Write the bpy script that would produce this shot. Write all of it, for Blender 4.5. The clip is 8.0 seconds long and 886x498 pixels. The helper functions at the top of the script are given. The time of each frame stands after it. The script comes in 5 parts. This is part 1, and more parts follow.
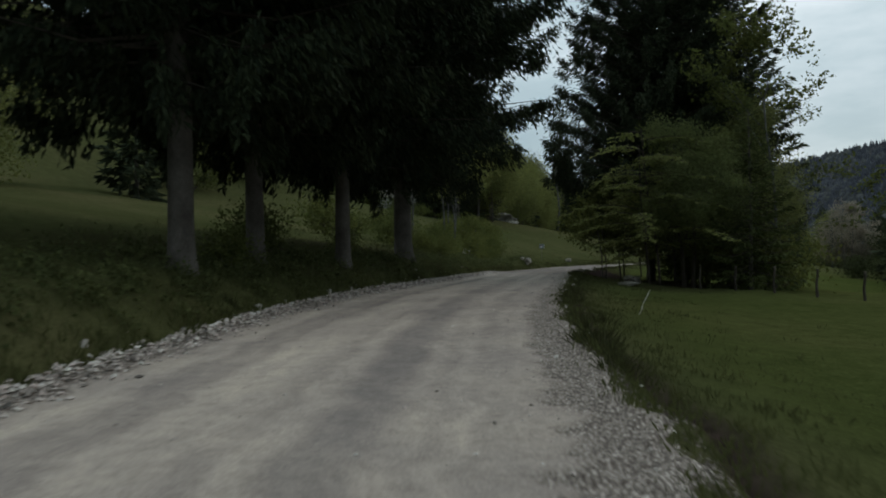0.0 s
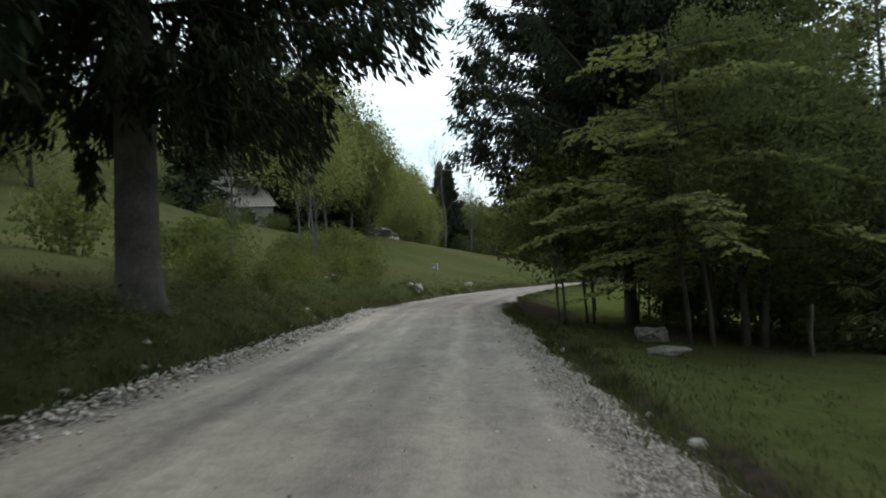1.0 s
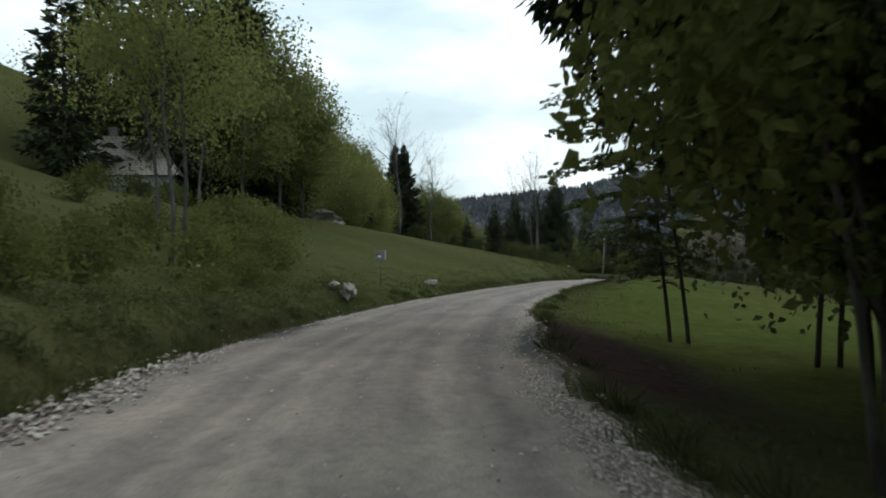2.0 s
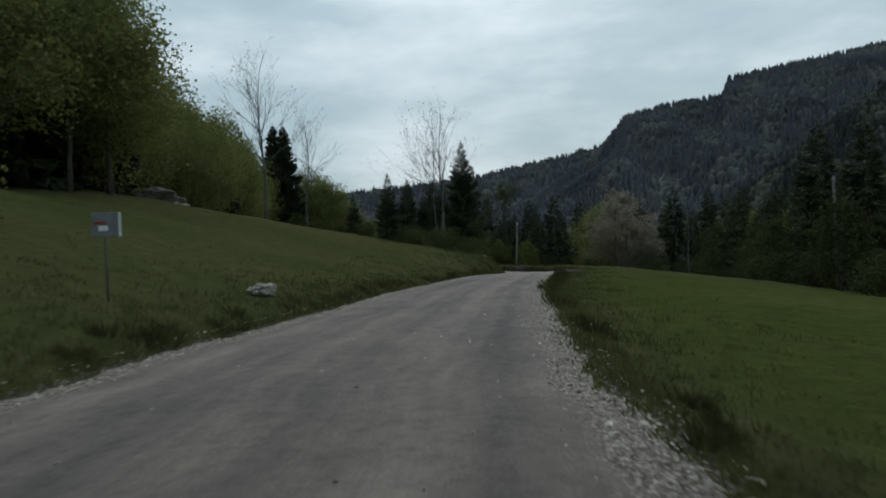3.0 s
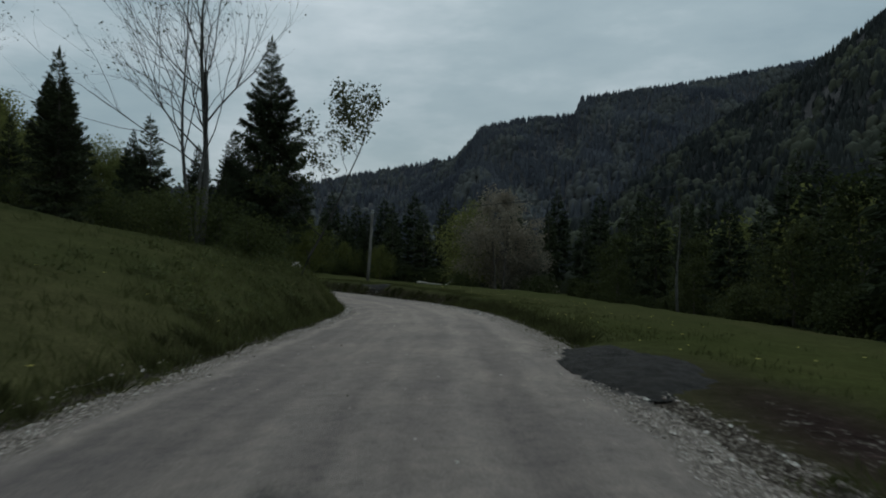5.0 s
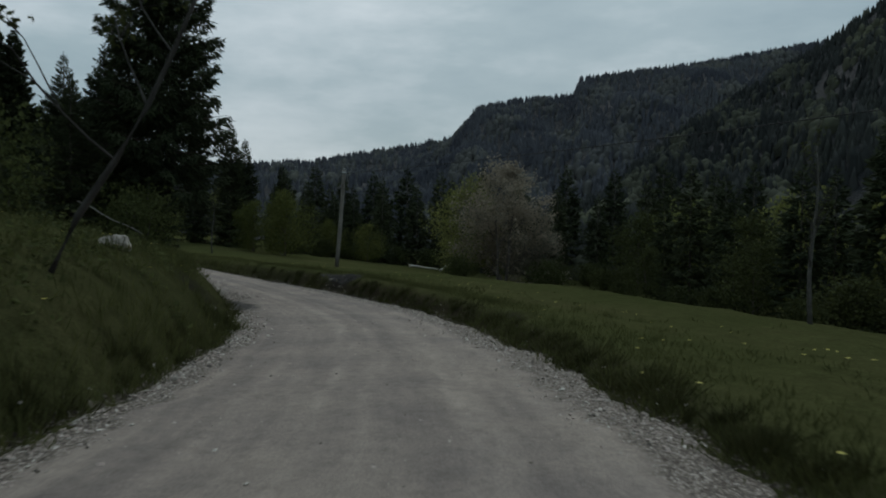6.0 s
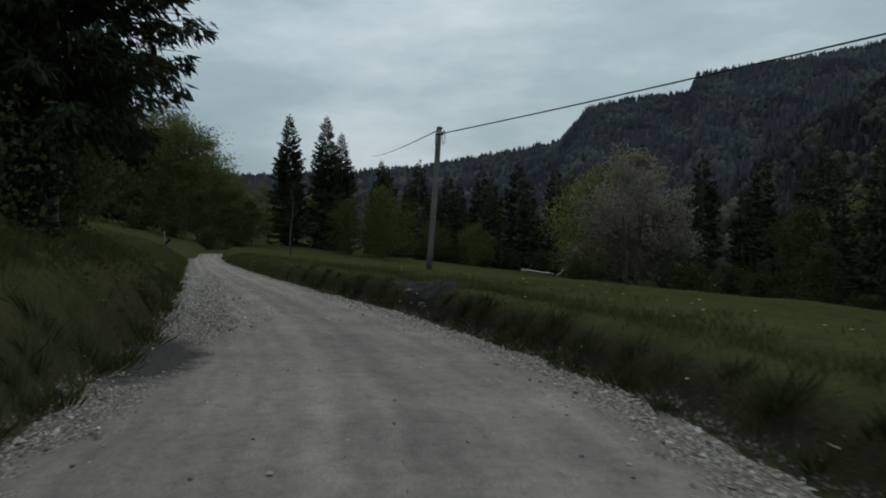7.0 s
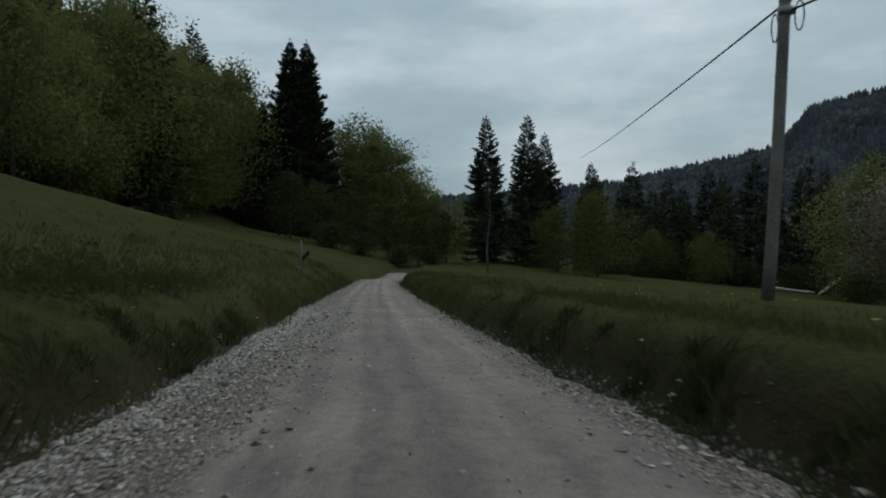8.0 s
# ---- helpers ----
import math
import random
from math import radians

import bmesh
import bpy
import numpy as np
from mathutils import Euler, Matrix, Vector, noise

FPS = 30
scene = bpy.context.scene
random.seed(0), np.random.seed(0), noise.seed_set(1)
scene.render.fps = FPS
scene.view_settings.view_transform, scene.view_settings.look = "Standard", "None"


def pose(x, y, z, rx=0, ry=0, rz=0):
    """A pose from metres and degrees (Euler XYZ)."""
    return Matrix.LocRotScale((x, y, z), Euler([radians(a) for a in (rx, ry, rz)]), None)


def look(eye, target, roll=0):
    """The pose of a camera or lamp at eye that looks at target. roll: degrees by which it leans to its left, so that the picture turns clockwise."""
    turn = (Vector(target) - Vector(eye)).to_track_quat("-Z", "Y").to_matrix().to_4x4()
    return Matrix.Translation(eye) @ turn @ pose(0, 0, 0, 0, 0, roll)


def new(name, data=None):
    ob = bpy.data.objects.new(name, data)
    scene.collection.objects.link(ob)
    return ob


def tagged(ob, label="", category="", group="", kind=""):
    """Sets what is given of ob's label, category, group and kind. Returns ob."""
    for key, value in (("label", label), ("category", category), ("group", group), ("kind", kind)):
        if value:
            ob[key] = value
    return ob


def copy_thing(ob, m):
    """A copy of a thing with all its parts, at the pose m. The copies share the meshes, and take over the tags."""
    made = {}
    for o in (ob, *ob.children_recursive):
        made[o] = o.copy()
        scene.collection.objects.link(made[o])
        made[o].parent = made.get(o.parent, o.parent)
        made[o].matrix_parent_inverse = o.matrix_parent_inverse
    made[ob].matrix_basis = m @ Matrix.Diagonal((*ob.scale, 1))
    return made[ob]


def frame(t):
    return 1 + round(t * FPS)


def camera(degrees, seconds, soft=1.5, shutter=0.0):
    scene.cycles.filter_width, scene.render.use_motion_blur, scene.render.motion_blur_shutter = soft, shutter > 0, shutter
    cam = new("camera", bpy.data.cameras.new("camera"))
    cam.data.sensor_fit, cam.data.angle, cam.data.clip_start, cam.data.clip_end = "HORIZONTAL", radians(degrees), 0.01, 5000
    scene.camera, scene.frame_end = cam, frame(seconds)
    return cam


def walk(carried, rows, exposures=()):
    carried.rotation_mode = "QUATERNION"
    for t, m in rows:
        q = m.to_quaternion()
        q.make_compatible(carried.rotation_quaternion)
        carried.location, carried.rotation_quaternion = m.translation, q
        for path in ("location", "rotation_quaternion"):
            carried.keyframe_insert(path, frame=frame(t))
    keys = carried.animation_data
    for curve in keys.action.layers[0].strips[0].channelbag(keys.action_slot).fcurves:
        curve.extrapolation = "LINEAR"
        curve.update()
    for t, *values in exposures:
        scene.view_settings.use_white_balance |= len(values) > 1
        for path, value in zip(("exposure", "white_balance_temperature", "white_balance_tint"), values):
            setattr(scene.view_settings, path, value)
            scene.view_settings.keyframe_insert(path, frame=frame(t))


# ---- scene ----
cam = camera(60.9, 8.0, soft=1.9, shutter=0.1)
PATH = [
    (0, (4.804, -43.655, 1.286), (4.315, -41.716, 1.288), -1.1),
    (0.3, (3.512, -38.018, 1.338), (3.15, -36.051, 1.366), -1.7),
    (0.5, (2.902, -34.351, 1.239), (2.613, -32.372, 1.281), -2.0),
    (0.8, (1.851, -28.618, 1.449), (1.643, -26.63, 1.49), -2.0),
    (1, (1.556, -24.853, 1.452), (1.386, -22.861, 1.497), -2.0),
    (1.2, (1.132, -20.918, 1.383), (0.99, -18.924, 1.42), -2.2),
    (2.3, (0.014, -0.046, 1.15), (0.026, 1.953, 1.17), -0.9),
    (2.5, (-0.012, 4.285, 1.015), (0.06, 6.283, 1.03), -1.2),
    (3, (0.607, 14.445, 0.785), (0.844, 16.431, 0.785), -2.3),
    (3.5, (1.986, 24.782, 0.841), (2.364, 26.746, 0.841), -2.3),
    (4, (3.965, 34.905, 0.736), (4.458, 36.844, 0.739), -2.2),
    (4.5, (6.281, 44.069, 0.485), (6.85, 45.986, 0.496), -0.7),
    (5, (8.859, 53.315, 0.479), (9.484, 55.215, 0.491), 0.5),
    (5.2, (10.025, 56.897, 0.462), (10.659, 58.794, 0.47), -0.2),
    (6.3, (15.022, 73.35, -0.028), (15.653, 75.248, -0.072), 1.8),
    (6.5, (15.734, 76.059, -0.201), (16.312, 77.974, -0.241), 1.1),
    (7, (17.097, 82.89, -0.513), (17.461, 84.857, -0.54), 0.8),
    (7.5, (17.573, 90.178, -0.764), (17.663, 92.176, -0.774), 0.4),
    (8, (17.058, 97.924, -0.872), (16.898, 99.918, -0.855), -0.3),
]
walk(cam, [(t, look(eye, target, roll)) for t, eye, target, roll in PATH],
     [(0.0, 0.52, 6450, 11), (0.5, 1.25, 6550, 11), (1.0, 1.6, 6600, 12), (1.2, 1.45, 6600, 12), (2.3, 0.95, 6500, 11), (2.4, 0.82, 6450, 11), (2.5, 0.64, 6400, 11),
      (3.0, 0.45, 6300, 10), (3.5, 0.1, 6250, 8), (4.0, -0.05, 6200, 8), (5.0, -0.05, 6250, 9), (6.5, 0.1, 6350, 10), (7.5, 0.13, 6250, 10), (8.0, 0.08, 6250, 9)])

# ---- sky and sun ----
world = bpy.data.worlds.new("overcast_sky")
scene.world = world
world.use_nodes = True
SUN_ELEVATION, SUN_AZIMUTH = radians(38), radians(24)


def build_sky():
    nt = world.node_tree
    nt.nodes.clear()
    out = nt.nodes.new("ShaderNodeOutputWorld")
    bg = nt.nodes.new("ShaderNodeBackground")
    bg.inputs["Strength"].default_value = 0.1
    sky = nt.nodes.new("ShaderNodeTexSky")
    sky.sky_type = "NISHITA"
    sky.sun_disc = False
    sky.sun_elevation, sky.sun_rotation = SUN_ELEVATION, SUN_AZIMUTH
    co = nt.nodes.new("ShaderNodeTexCoord")
    mp = nt.nodes.new("ShaderNodeMapping")
    mp.inputs["Scale"].default_value = (1.0, 1.0, 3.0)
    mp.inputs["Location"].default_value = (0.35, 0.2, 0.1)
    big = nt.nodes.new("ShaderNodeTexNoise")
    big.inputs["Scale"].default_value = 2.1
    big.inputs["Detail"].default_value = 6
    big.inputs["Roughness"].default_value = 0.56
    ramp = nt.nodes.new("ShaderNodeValToRGB")
    e = ramp.color_ramp.elements
    e[0].position, e[0].color = 0.34, (0.248, 0.338, 0.375, 1)
    e[1].position, e[1].color = 0.72, (0.61, 0.675, 0.695, 1)
    mid = e.new(0.52)
    mid.color = (0.345, 0.436, 0.462, 1)
    gain = nt.nodes.new("ShaderNodeVectorMath")
    gain.operation = "SCALE"
    gain.inputs["Scale"].default_value = 10.0
    mix = nt.nodes.new("ShaderNodeMixRGB")
    mix.inputs[0].default_value = 0.93
    nt.links.new(co.outputs["Generated"], mp.inputs["Vector"])
    nt.links.new(mp.outputs[0], big.inputs["Vector"])
    thin = nt.nodes.new("ShaderNodeVectorMath")
    thin.operation = "DOT_PRODUCT"
    thin.inputs[1].default_value = (0.19, 0.962, 0.195)
    nt.links.new(co.outputs["Generated"], thin.inputs[0])
    veil = nt.nodes.new("ShaderNodeMapRange")
    veil.interpolation_type = "SMOOTHSTEP"
    veil.inputs["From Min"].default_value, veil.inputs["From Max"].default_value = 0.955, 0.999
    veil.inputs["To Min"].default_value, veil.inputs["To Max"].default_value = 0.0, 0.14
    nt.links.new(thin.outputs["Value"], veil.inputs["Value"])
    both = nt.nodes.new("ShaderNodeMath")
    nt.links.new(big.outputs["Fac"], both.inputs[0])
    nt.links.new(veil.outputs[0], both.inputs[1])
    nt.links.new(both.outputs[0], ramp.inputs[0])
    nt.links.new(ramp.outputs[0], gain.inputs[0])
    # An overcast sky is brightest overhead.
    high = nt.nodes.new("ShaderNodeSeparateXYZ")
    nt.links.new(co.outputs["Generated"], high.inputs[0])
    lift = nt.nodes.new("ShaderNodeMapRange")
    lift.inputs["From Min"].default_value, lift.inputs["From Max"].default_value = 0.1, 0.9
    lift.inputs["To Min"].default_value, lift.inputs["To Max"].default_value = 8.2, 14.5
    nt.links.new(high.outputs["Z"], lift.inputs["Value"])
    nt.links.new(lift.outputs[0], gain.inputs["Scale"])
    nt.links.new(sky.outputs[0], mix.inputs[1])
    nt.links.new(gain.outputs[0], mix.inputs[2])
    nt.links.new(mix.outputs[0], bg.inputs["Color"])
    nt.links.new(bg.outputs[0], out.inputs[0])


build_sky()
sun_lamp = bpy.data.lights.new("sun", "SUN")
sun_lamp.energy, sun_lamp.angle, sun_lamp.color = 0.5, radians(25), (1.0, 0.97, 0.92)
sun = new("sun", sun_lamp)
sun.matrix_world = look((math.sin(SUN_AZIMUTH) * 50, math.cos(SUN_AZIMUTH) * 50, math.tan(SUN_ELEVATION) * 50), (0, 0, 0))


# ---- materials ----
def material(name, rough=0.9, spec=0.2):
    m = bpy.data.materials.new(name)
    m.use_nodes = True
    b = m.node_tree.nodes["Principled BSDF"]
    b.inputs["Roughness"].default_value = rough
    b.inputs["Specular IOR Level"].default_value = spec
    return m, m.node_tree, b


def node(nt, kind, **values):
    n = nt.nodes.new(kind)
    for key, value in values.items():
        n.inputs[key.replace("_", " ")].default_value = value
    return n


def ramp_of(nt, source, stops):
    r = nt.nodes.new("ShaderNodeValToRGB")
    e = r.color_ramp.elements
    e[0].position, e[0].color = stops[0][0], (*stops[0][1], 1)
    e[1].position, e[1].color = stops[-1][0], (*stops[-1][1], 1)
    for p, c in stops[1:-1]:
        e.new(p).color = (*c, 1)
    nt.links.new(source, r.inputs[0])
    return r.outputs[0]


def mix_of(nt, kind, fac, a, b):
    m = nt.nodes.new("ShaderNodeMixRGB")
    m.blend_type = kind
    if isinstance(fac, float):
        m.inputs[0].default_value = fac
    else:
        nt.links.new(fac, m.inputs[0])
    for n, v in ((1, a), (2, b)):
        if isinstance(v, tuple):
            m.inputs[n].default_value = (*v, 1)
        else:
            nt.links.new(v, m.inputs[n])
    return m.outputs[0]


def noise_of(nt, scale, detail=4.0, rough=0.6, stretch=None):
    co = nt.nodes.new("ShaderNodeTexCoord")
    n = node(nt, "ShaderNodeTexNoise", Scale=scale, Detail=detail, Roughness=rough)
    if stretch:
        mp = nt.nodes.new("ShaderNodeMapping")
        mp.inputs["Scale"].default_value = stretch
        nt.links.new(co.outputs["Object"], mp.inputs[0])
        nt.links.new(mp.outputs[0], n.inputs["Vector"])
    else:
        nt.links.new(co.outputs["Object"], n.inputs["Vector"])
    return n.outputs["Fac"]


def bump_of(nt, b, height, strength, distance):
    n = node(nt, "ShaderNodeBump", Strength=strength, Distance=distance)
    nt.links.new(height, n.inputs["Height"])
    nt.links.new(n.outputs[0], b.inputs["Normal"])


def rough_material(name, dark, light, scale, fine, bump=0.5, distance=0.02, rough=0.9):
    """Two scales of mottling, with relief from the finer one."""
    m, nt, b = material(name, rough)
    wide = ramp_of(nt, noise_of(nt, scale), [(0.3, dark), (0.7, light)])
    grain = noise_of(nt, fine, 6.0, 0.7)
    tone = ramp_of(nt, grain, [(0.25, (0.6, 0.6, 0.6)), (0.75, (1.25, 1.25, 1.25))])
    nt.links.new(mix_of(nt, "MULTIPLY", 1.0, wide, tone), b.inputs["Base Color"])
    bump_of(nt, b, grain, bump, distance)
    return m


def leaf_material(name, dark, light, glow=0.25, gloss=0.05):
    """Leaves: each island of the mesh has its own tone, and some light passes through."""
    m, nt, b = material(name, 0.75, gloss)
    geo = nt.nodes.new("ShaderNodeNewGeometry")
    own = ramp_of(nt, geo.outputs["Random Per Island"], [(0.0, dark), (1.0, light)])
    wide = ramp_of(nt, noise_of(nt, 0.5, 3.0), [(0.3, (0.7, 0.72, 0.7)), (0.7, (1.2, 1.2, 1.1))])
    info = nt.nodes.new("ShaderNodeObjectInfo")
    each = ramp_of(nt, info.outputs["Random"], [(0.0, (0.78, 0.82, 0.8)), (1.0, (1.2, 1.15, 1.1))])
    col = mix_of(nt, "MULTIPLY", 1.0, mix_of(nt, "MULTIPLY", 1.0, own, wide), each)
    nt.links.new(col, b.inputs["Base Color"])
    thin = nt.nodes.new("ShaderNodeBsdfTranslucent")
    nt.links.new(col, thin.inputs[0])
    add = nt.nodes.new("ShaderNodeMixShader")
    add.inputs[0].default_value = glow
    nt.links.new(b.outputs[0], add.inputs[1])
    nt.links.new(thin.outputs[0], add.inputs[2])
    nt.links.new(add.outputs[0], nt.nodes["Material Output"].inputs[0])
    return m


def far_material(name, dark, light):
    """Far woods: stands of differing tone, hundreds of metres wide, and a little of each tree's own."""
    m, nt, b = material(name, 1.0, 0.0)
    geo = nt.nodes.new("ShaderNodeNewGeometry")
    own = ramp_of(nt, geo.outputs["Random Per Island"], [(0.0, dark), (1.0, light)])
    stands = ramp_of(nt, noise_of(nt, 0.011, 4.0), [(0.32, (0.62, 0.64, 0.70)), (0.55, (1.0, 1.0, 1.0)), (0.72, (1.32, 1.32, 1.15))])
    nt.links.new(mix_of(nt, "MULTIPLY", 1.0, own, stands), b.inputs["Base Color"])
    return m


def ground_material():
    m, nt, b = material("meadow_ground", 1.0, 0.0)
    wide = ramp_of(nt, noise_of(nt, 0.09, 5.0), [(0.3, (0.047, 0.053, 0.022)), (0.5, (0.060, 0.062, 0.028)), (0.72, (0.080, 0.073, 0.037))])
    tufts = noise_of(nt, 2.2, 6.0, 0.75)
    mid = ramp_of(nt, tufts, [(0.3, (0.68, 0.7, 0.66)), (0.7, (1.22, 1.2, 1.15))])
    fine = noise_of(nt, 26.0, 4.0, 0.7)
    blade = ramp_of(nt, fine, [(0.3, (0.55, 0.55, 0.5)), (0.7, (1.35, 1.35, 1.3))])
    col = mix_of(nt, "MULTIPLY", 1.0, mix_of(nt, "MULTIPLY", 1.0, wide, mid), blade)
    # Leaf litter, bare soil and painted tree shade where the sheet's attribute says so.
    soil_shade = nt.nodes.new("ShaderNodeAttribute")
    soil_shade.attribute_name = "soil_shade"
    # The verge lies in deep tree shade, so this is coloured darker.
    shaded_litter = ramp_of(nt, noise_of(nt, 5.0, 6.0, 0.75), [(0.3, (0.014, 0.010, 0.009)), (0.6, (0.036, 0.025, 0.022)), (0.75, (0.088, 0.055, 0.050))])
    # The field below the road is mown and lusher than the rough slope above it.
    lush = nt.nodes.new("ShaderNodeAttribute")
    lush.attribute_name = "lush"
    col = mix_of(nt, "MULTIPLY", lush.outputs["Fac"], col, (0.94, 1.05, 0.76))
    col = mix_of(nt, "MIX", soil_shade.outputs["Fac"], col, shaded_litter)
    # Raw damp earth in the slumps.
    raw = nt.nodes.new("ShaderNodeAttribute")
    raw.attribute_name = "raw"
    earth = ramp_of(nt, noise_of(nt, 7.0, 6.0, 0.75), [(0.3, (0.010, 0.009, 0.008)), (0.62, (0.026, 0.022, 0.019)), (0.75, (0.075, 0.066, 0.058))])
    col = mix_of(nt, "MIX", raw.outputs["Fac"], col, earth)
    # Stones strewn off the road, thinning out over half a metre.
    strewn = nt.nodes.new("ShaderNodeAttribute")
    strewn.attribute_name = "strewn"
    ch = node(nt, "ShaderNodeTexVoronoi", Scale=30.0)
    co = nt.nodes.new("ShaderNodeTexCoord")
    nt.links.new(co.outputs["Object"], ch.inputs["Vector"])
    stone = ramp_of(nt, ch.outputs["Color"], [(0.1, (0.06, 0.05, 0.042)), (0.5, (0.15, 0.128, 0.108)), (0.9, (0.33, 0.29, 0.25))])
    stone = mix_of(nt, "MULTIPLY", 1.0, stone, ramp_of(nt, ch.outputs["Distance"], [(0.25, (1.1, 1.1, 1.1)), (0.6, (0.3, 0.28, 0.26))]))
    thick = nt.nodes.new("ShaderNodeMath")
    thick.operation = "MULTIPLY_ADD"
    nt.links.new(noise_of(nt, 7.0, 5.0, 0.8), thick.inputs[0])
    thick.inputs[1].default_value = 0.9
    nt.links.new(strewn.outputs["Fac"], thick.inputs[2])
    cover = ramp_of(nt, thick.outputs[0], [(0.98, (0, 0, 0)), (1.0, (1, 1, 1))])
    nt.links.new(mix_of(nt, "MIX", cover, col, stone), b.inputs["Base Color"])
    bump_of(nt, b, tufts, 0.8, 0.12)
    return m


def road_material():
    m, nt, b = material("gravel_road", 1.0, 0.04)
    uv = nt.nodes.new("ShaderNodeUVMap")
    uv.uv_map = "along"
    sep = nt.nodes.new("ShaderNodeSeparateXYZ")
    nt.links.new(uv.outputs[0], sep.inputs[0])

    def drawn(across, along, detail, rough):
        mp = nt.nodes.new("ShaderNodeMapping")
        mp.inputs["Scale"].default_value = (across, along, 1.0)
        nt.links.new(uv.outputs[0], mp.inputs[0])
        n = node(nt, "ShaderNodeTexNoise", Scale=1.0, Detail=detail, Roughness=rough)
        nt.links.new(mp.outputs[0], n.inputs["Vector"])
        return n.outputs["Fac"]

    # Wheel tracks worn cool and grey, with paler dust between them.
    tracks = ramp_of(nt, drawn(8.0, 0.012, 2.0, 0.5), [(0.34, (0.182, 0.155, 0.141)), (0.48, (0.228, 0.192, 0.170)), (0.64, (0.288, 0.243, 0.211))])
    patch = ramp_of(nt, noise_of(nt, 0.55, 5.0, 0.6), [(0.3, (0.80, 0.80, 0.82)), (0.7, (1.14, 1.13, 1.09))])
    col = mix_of(nt, "MULTIPLY", 1.0, tracks, patch)
    # Scraped streaks of finer stuff and scattered small stones.
    col = mix_of(nt, "MULTIPLY", 1.0, col, ramp_of(nt, drawn(24.0, 0.35, 4.0, 0.65), [(0.3, (0.86, 0.86, 0.87)), (0.55, (1.0, 1.0, 1.0)), (0.75, (1.16, 1.15, 1.13))]))
    grit = noise_of(nt, 38.0, 5.0, 0.8)
    col = mix_of(nt, "MULTIPLY", 1.0, col, ramp_of(nt, grit, [(0.28, (0.66, 0.66, 0.67)), (0.5, (1.0, 1.0, 1.0)), (0.74, (1.38, 1.36, 1.32))]))
    clod = noise_of(nt, 6.0, 5.0, 0.7)
    col = mix_of(nt, "MULTIPLY", 1.0, col, ramp_of(nt, clod, [(0.3, (0.80, 0.80, 0.80)), (0.5, (1.0, 1.0, 1.0)), (0.72, (1.12, 1.11, 1.09))]))
    # Light along the road is painted in: darker in tree shade, paler elsewhere.
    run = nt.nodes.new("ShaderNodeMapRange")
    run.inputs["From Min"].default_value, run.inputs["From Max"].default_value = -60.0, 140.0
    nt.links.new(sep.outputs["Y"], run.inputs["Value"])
    lit_along = ramp_of(nt, run.outputs[0], [(0.0, (1.45, 1.45, 1.43)), (0.27, (1.4, 1.4, 1.37)), (0.34, (.70, .70, .70)), (0.43, (.80, .80, .82)), (0.54, (.74, .74, .77)), (0.68, (1.16, 1.15, 1.15))])
    col = mix_of(nt, "MULTIPLY", 1.0, col, lit_along)
    # Loose pale chippings lie along both sides.
    ch = node(nt, "ShaderNodeTexVoronoi", Scale=34.0)
    co = nt.nodes.new("ShaderNodeTexCoord")
    nt.links.new(co.outputs["Object"], ch.inputs["Vector"])
    stone = ramp_of(nt, ch.outputs["Color"], [(0.1, (0.158, 0.130, 0.110)), (0.5, (0.285, 0.240, 0.208)), (0.9, (0.51, 0.445, 0.39))])
    gaps = ramp_of(nt, ch.outputs["Distance"], [(0.25, (1.1, 1.1, 1.1)), (0.62, (0.4, 0.39, 0.38))])
    stone = mix_of(nt, "MULTIPLY", 1.0, stone, gaps)
    loose = nt.nodes.new("ShaderNodeAttribute")
    loose.attribute_name = "loose"
    wob = nt.nodes.new("ShaderNodeMath")
    wob.operation = "MULTIPLY_ADD"
    nt.links.new(noise_of(nt, 3.0, 6.0, 0.75), wob.inputs[0])
    wob.inputs[1].default_value = 0.9
    nt.links.new(loose.outputs["Fac"], wob.inputs[2])
    side = ramp_of(nt, wob.outputs[0], [(0.66, (0, 0, 0)), (0.86, (1, 1, 1))])
    col = mix_of(nt, "MIX", side, col, stone)
    # Damp dark earth dragged onto the gravel in places.
    muck = nt.nodes.new("ShaderNodeAttribute")
    muck.attribute_name = "muck"
    thick = nt.nodes.new("ShaderNodeMath")
    thick.operation = "MULTIPLY_ADD"
    nt.links.new(noise_of(nt, 2.6, 6.0, 0.75), thick.inputs[0])
    thick.inputs[1].default_value = 0.8
    nt.links.new(muck.outputs["Fac"], thick.inputs[2])
    mud = ramp_of(nt, noise_of(nt, 11.0, 5.0, 0.75), [(0.35, (0.042, 0.038, 0.036)), (0.6, (0.078, 0.070, 0.064)), (0.72, (0.17, 0.155, 0.145))])
    col = mix_of(nt, "MIX", ramp_of(nt, thick.outputs[0], [(0.72, (0, 0, 0)), (0.98, (1, 1, 1))]), col, mud)
    # Soil and grass creep over the outermost hand's width in tongues.
    mid = nt.nodes.new("ShaderNodeMath")
    mid.operation = "SUBTRACT"
    nt.links.new(sep.outputs["X"], mid.inputs[0])
    mid.inputs[1].default_value = 0.5
    off = nt.nodes.new("ShaderNodeMath")
    off.operation = "ABSOLUTE"
    nt.links.new(mid.outputs[0], off.inputs[0])
    grown = nt.nodes.new("ShaderNodeMath")
    grown.operation = "MULTIPLY_ADD"
    nt.links.new(noise_of(nt, 3.5, 6.0, 0.75), grown.inputs[0])
    grown.inputs[1].default_value = 0.16
    nt.links.new(off.outputs[0], grown.inputs[2])
    over = ramp_of(nt, grown.outputs[0], [(0.562, (0, 0, 0)), (0.575, (1, 1, 1))])
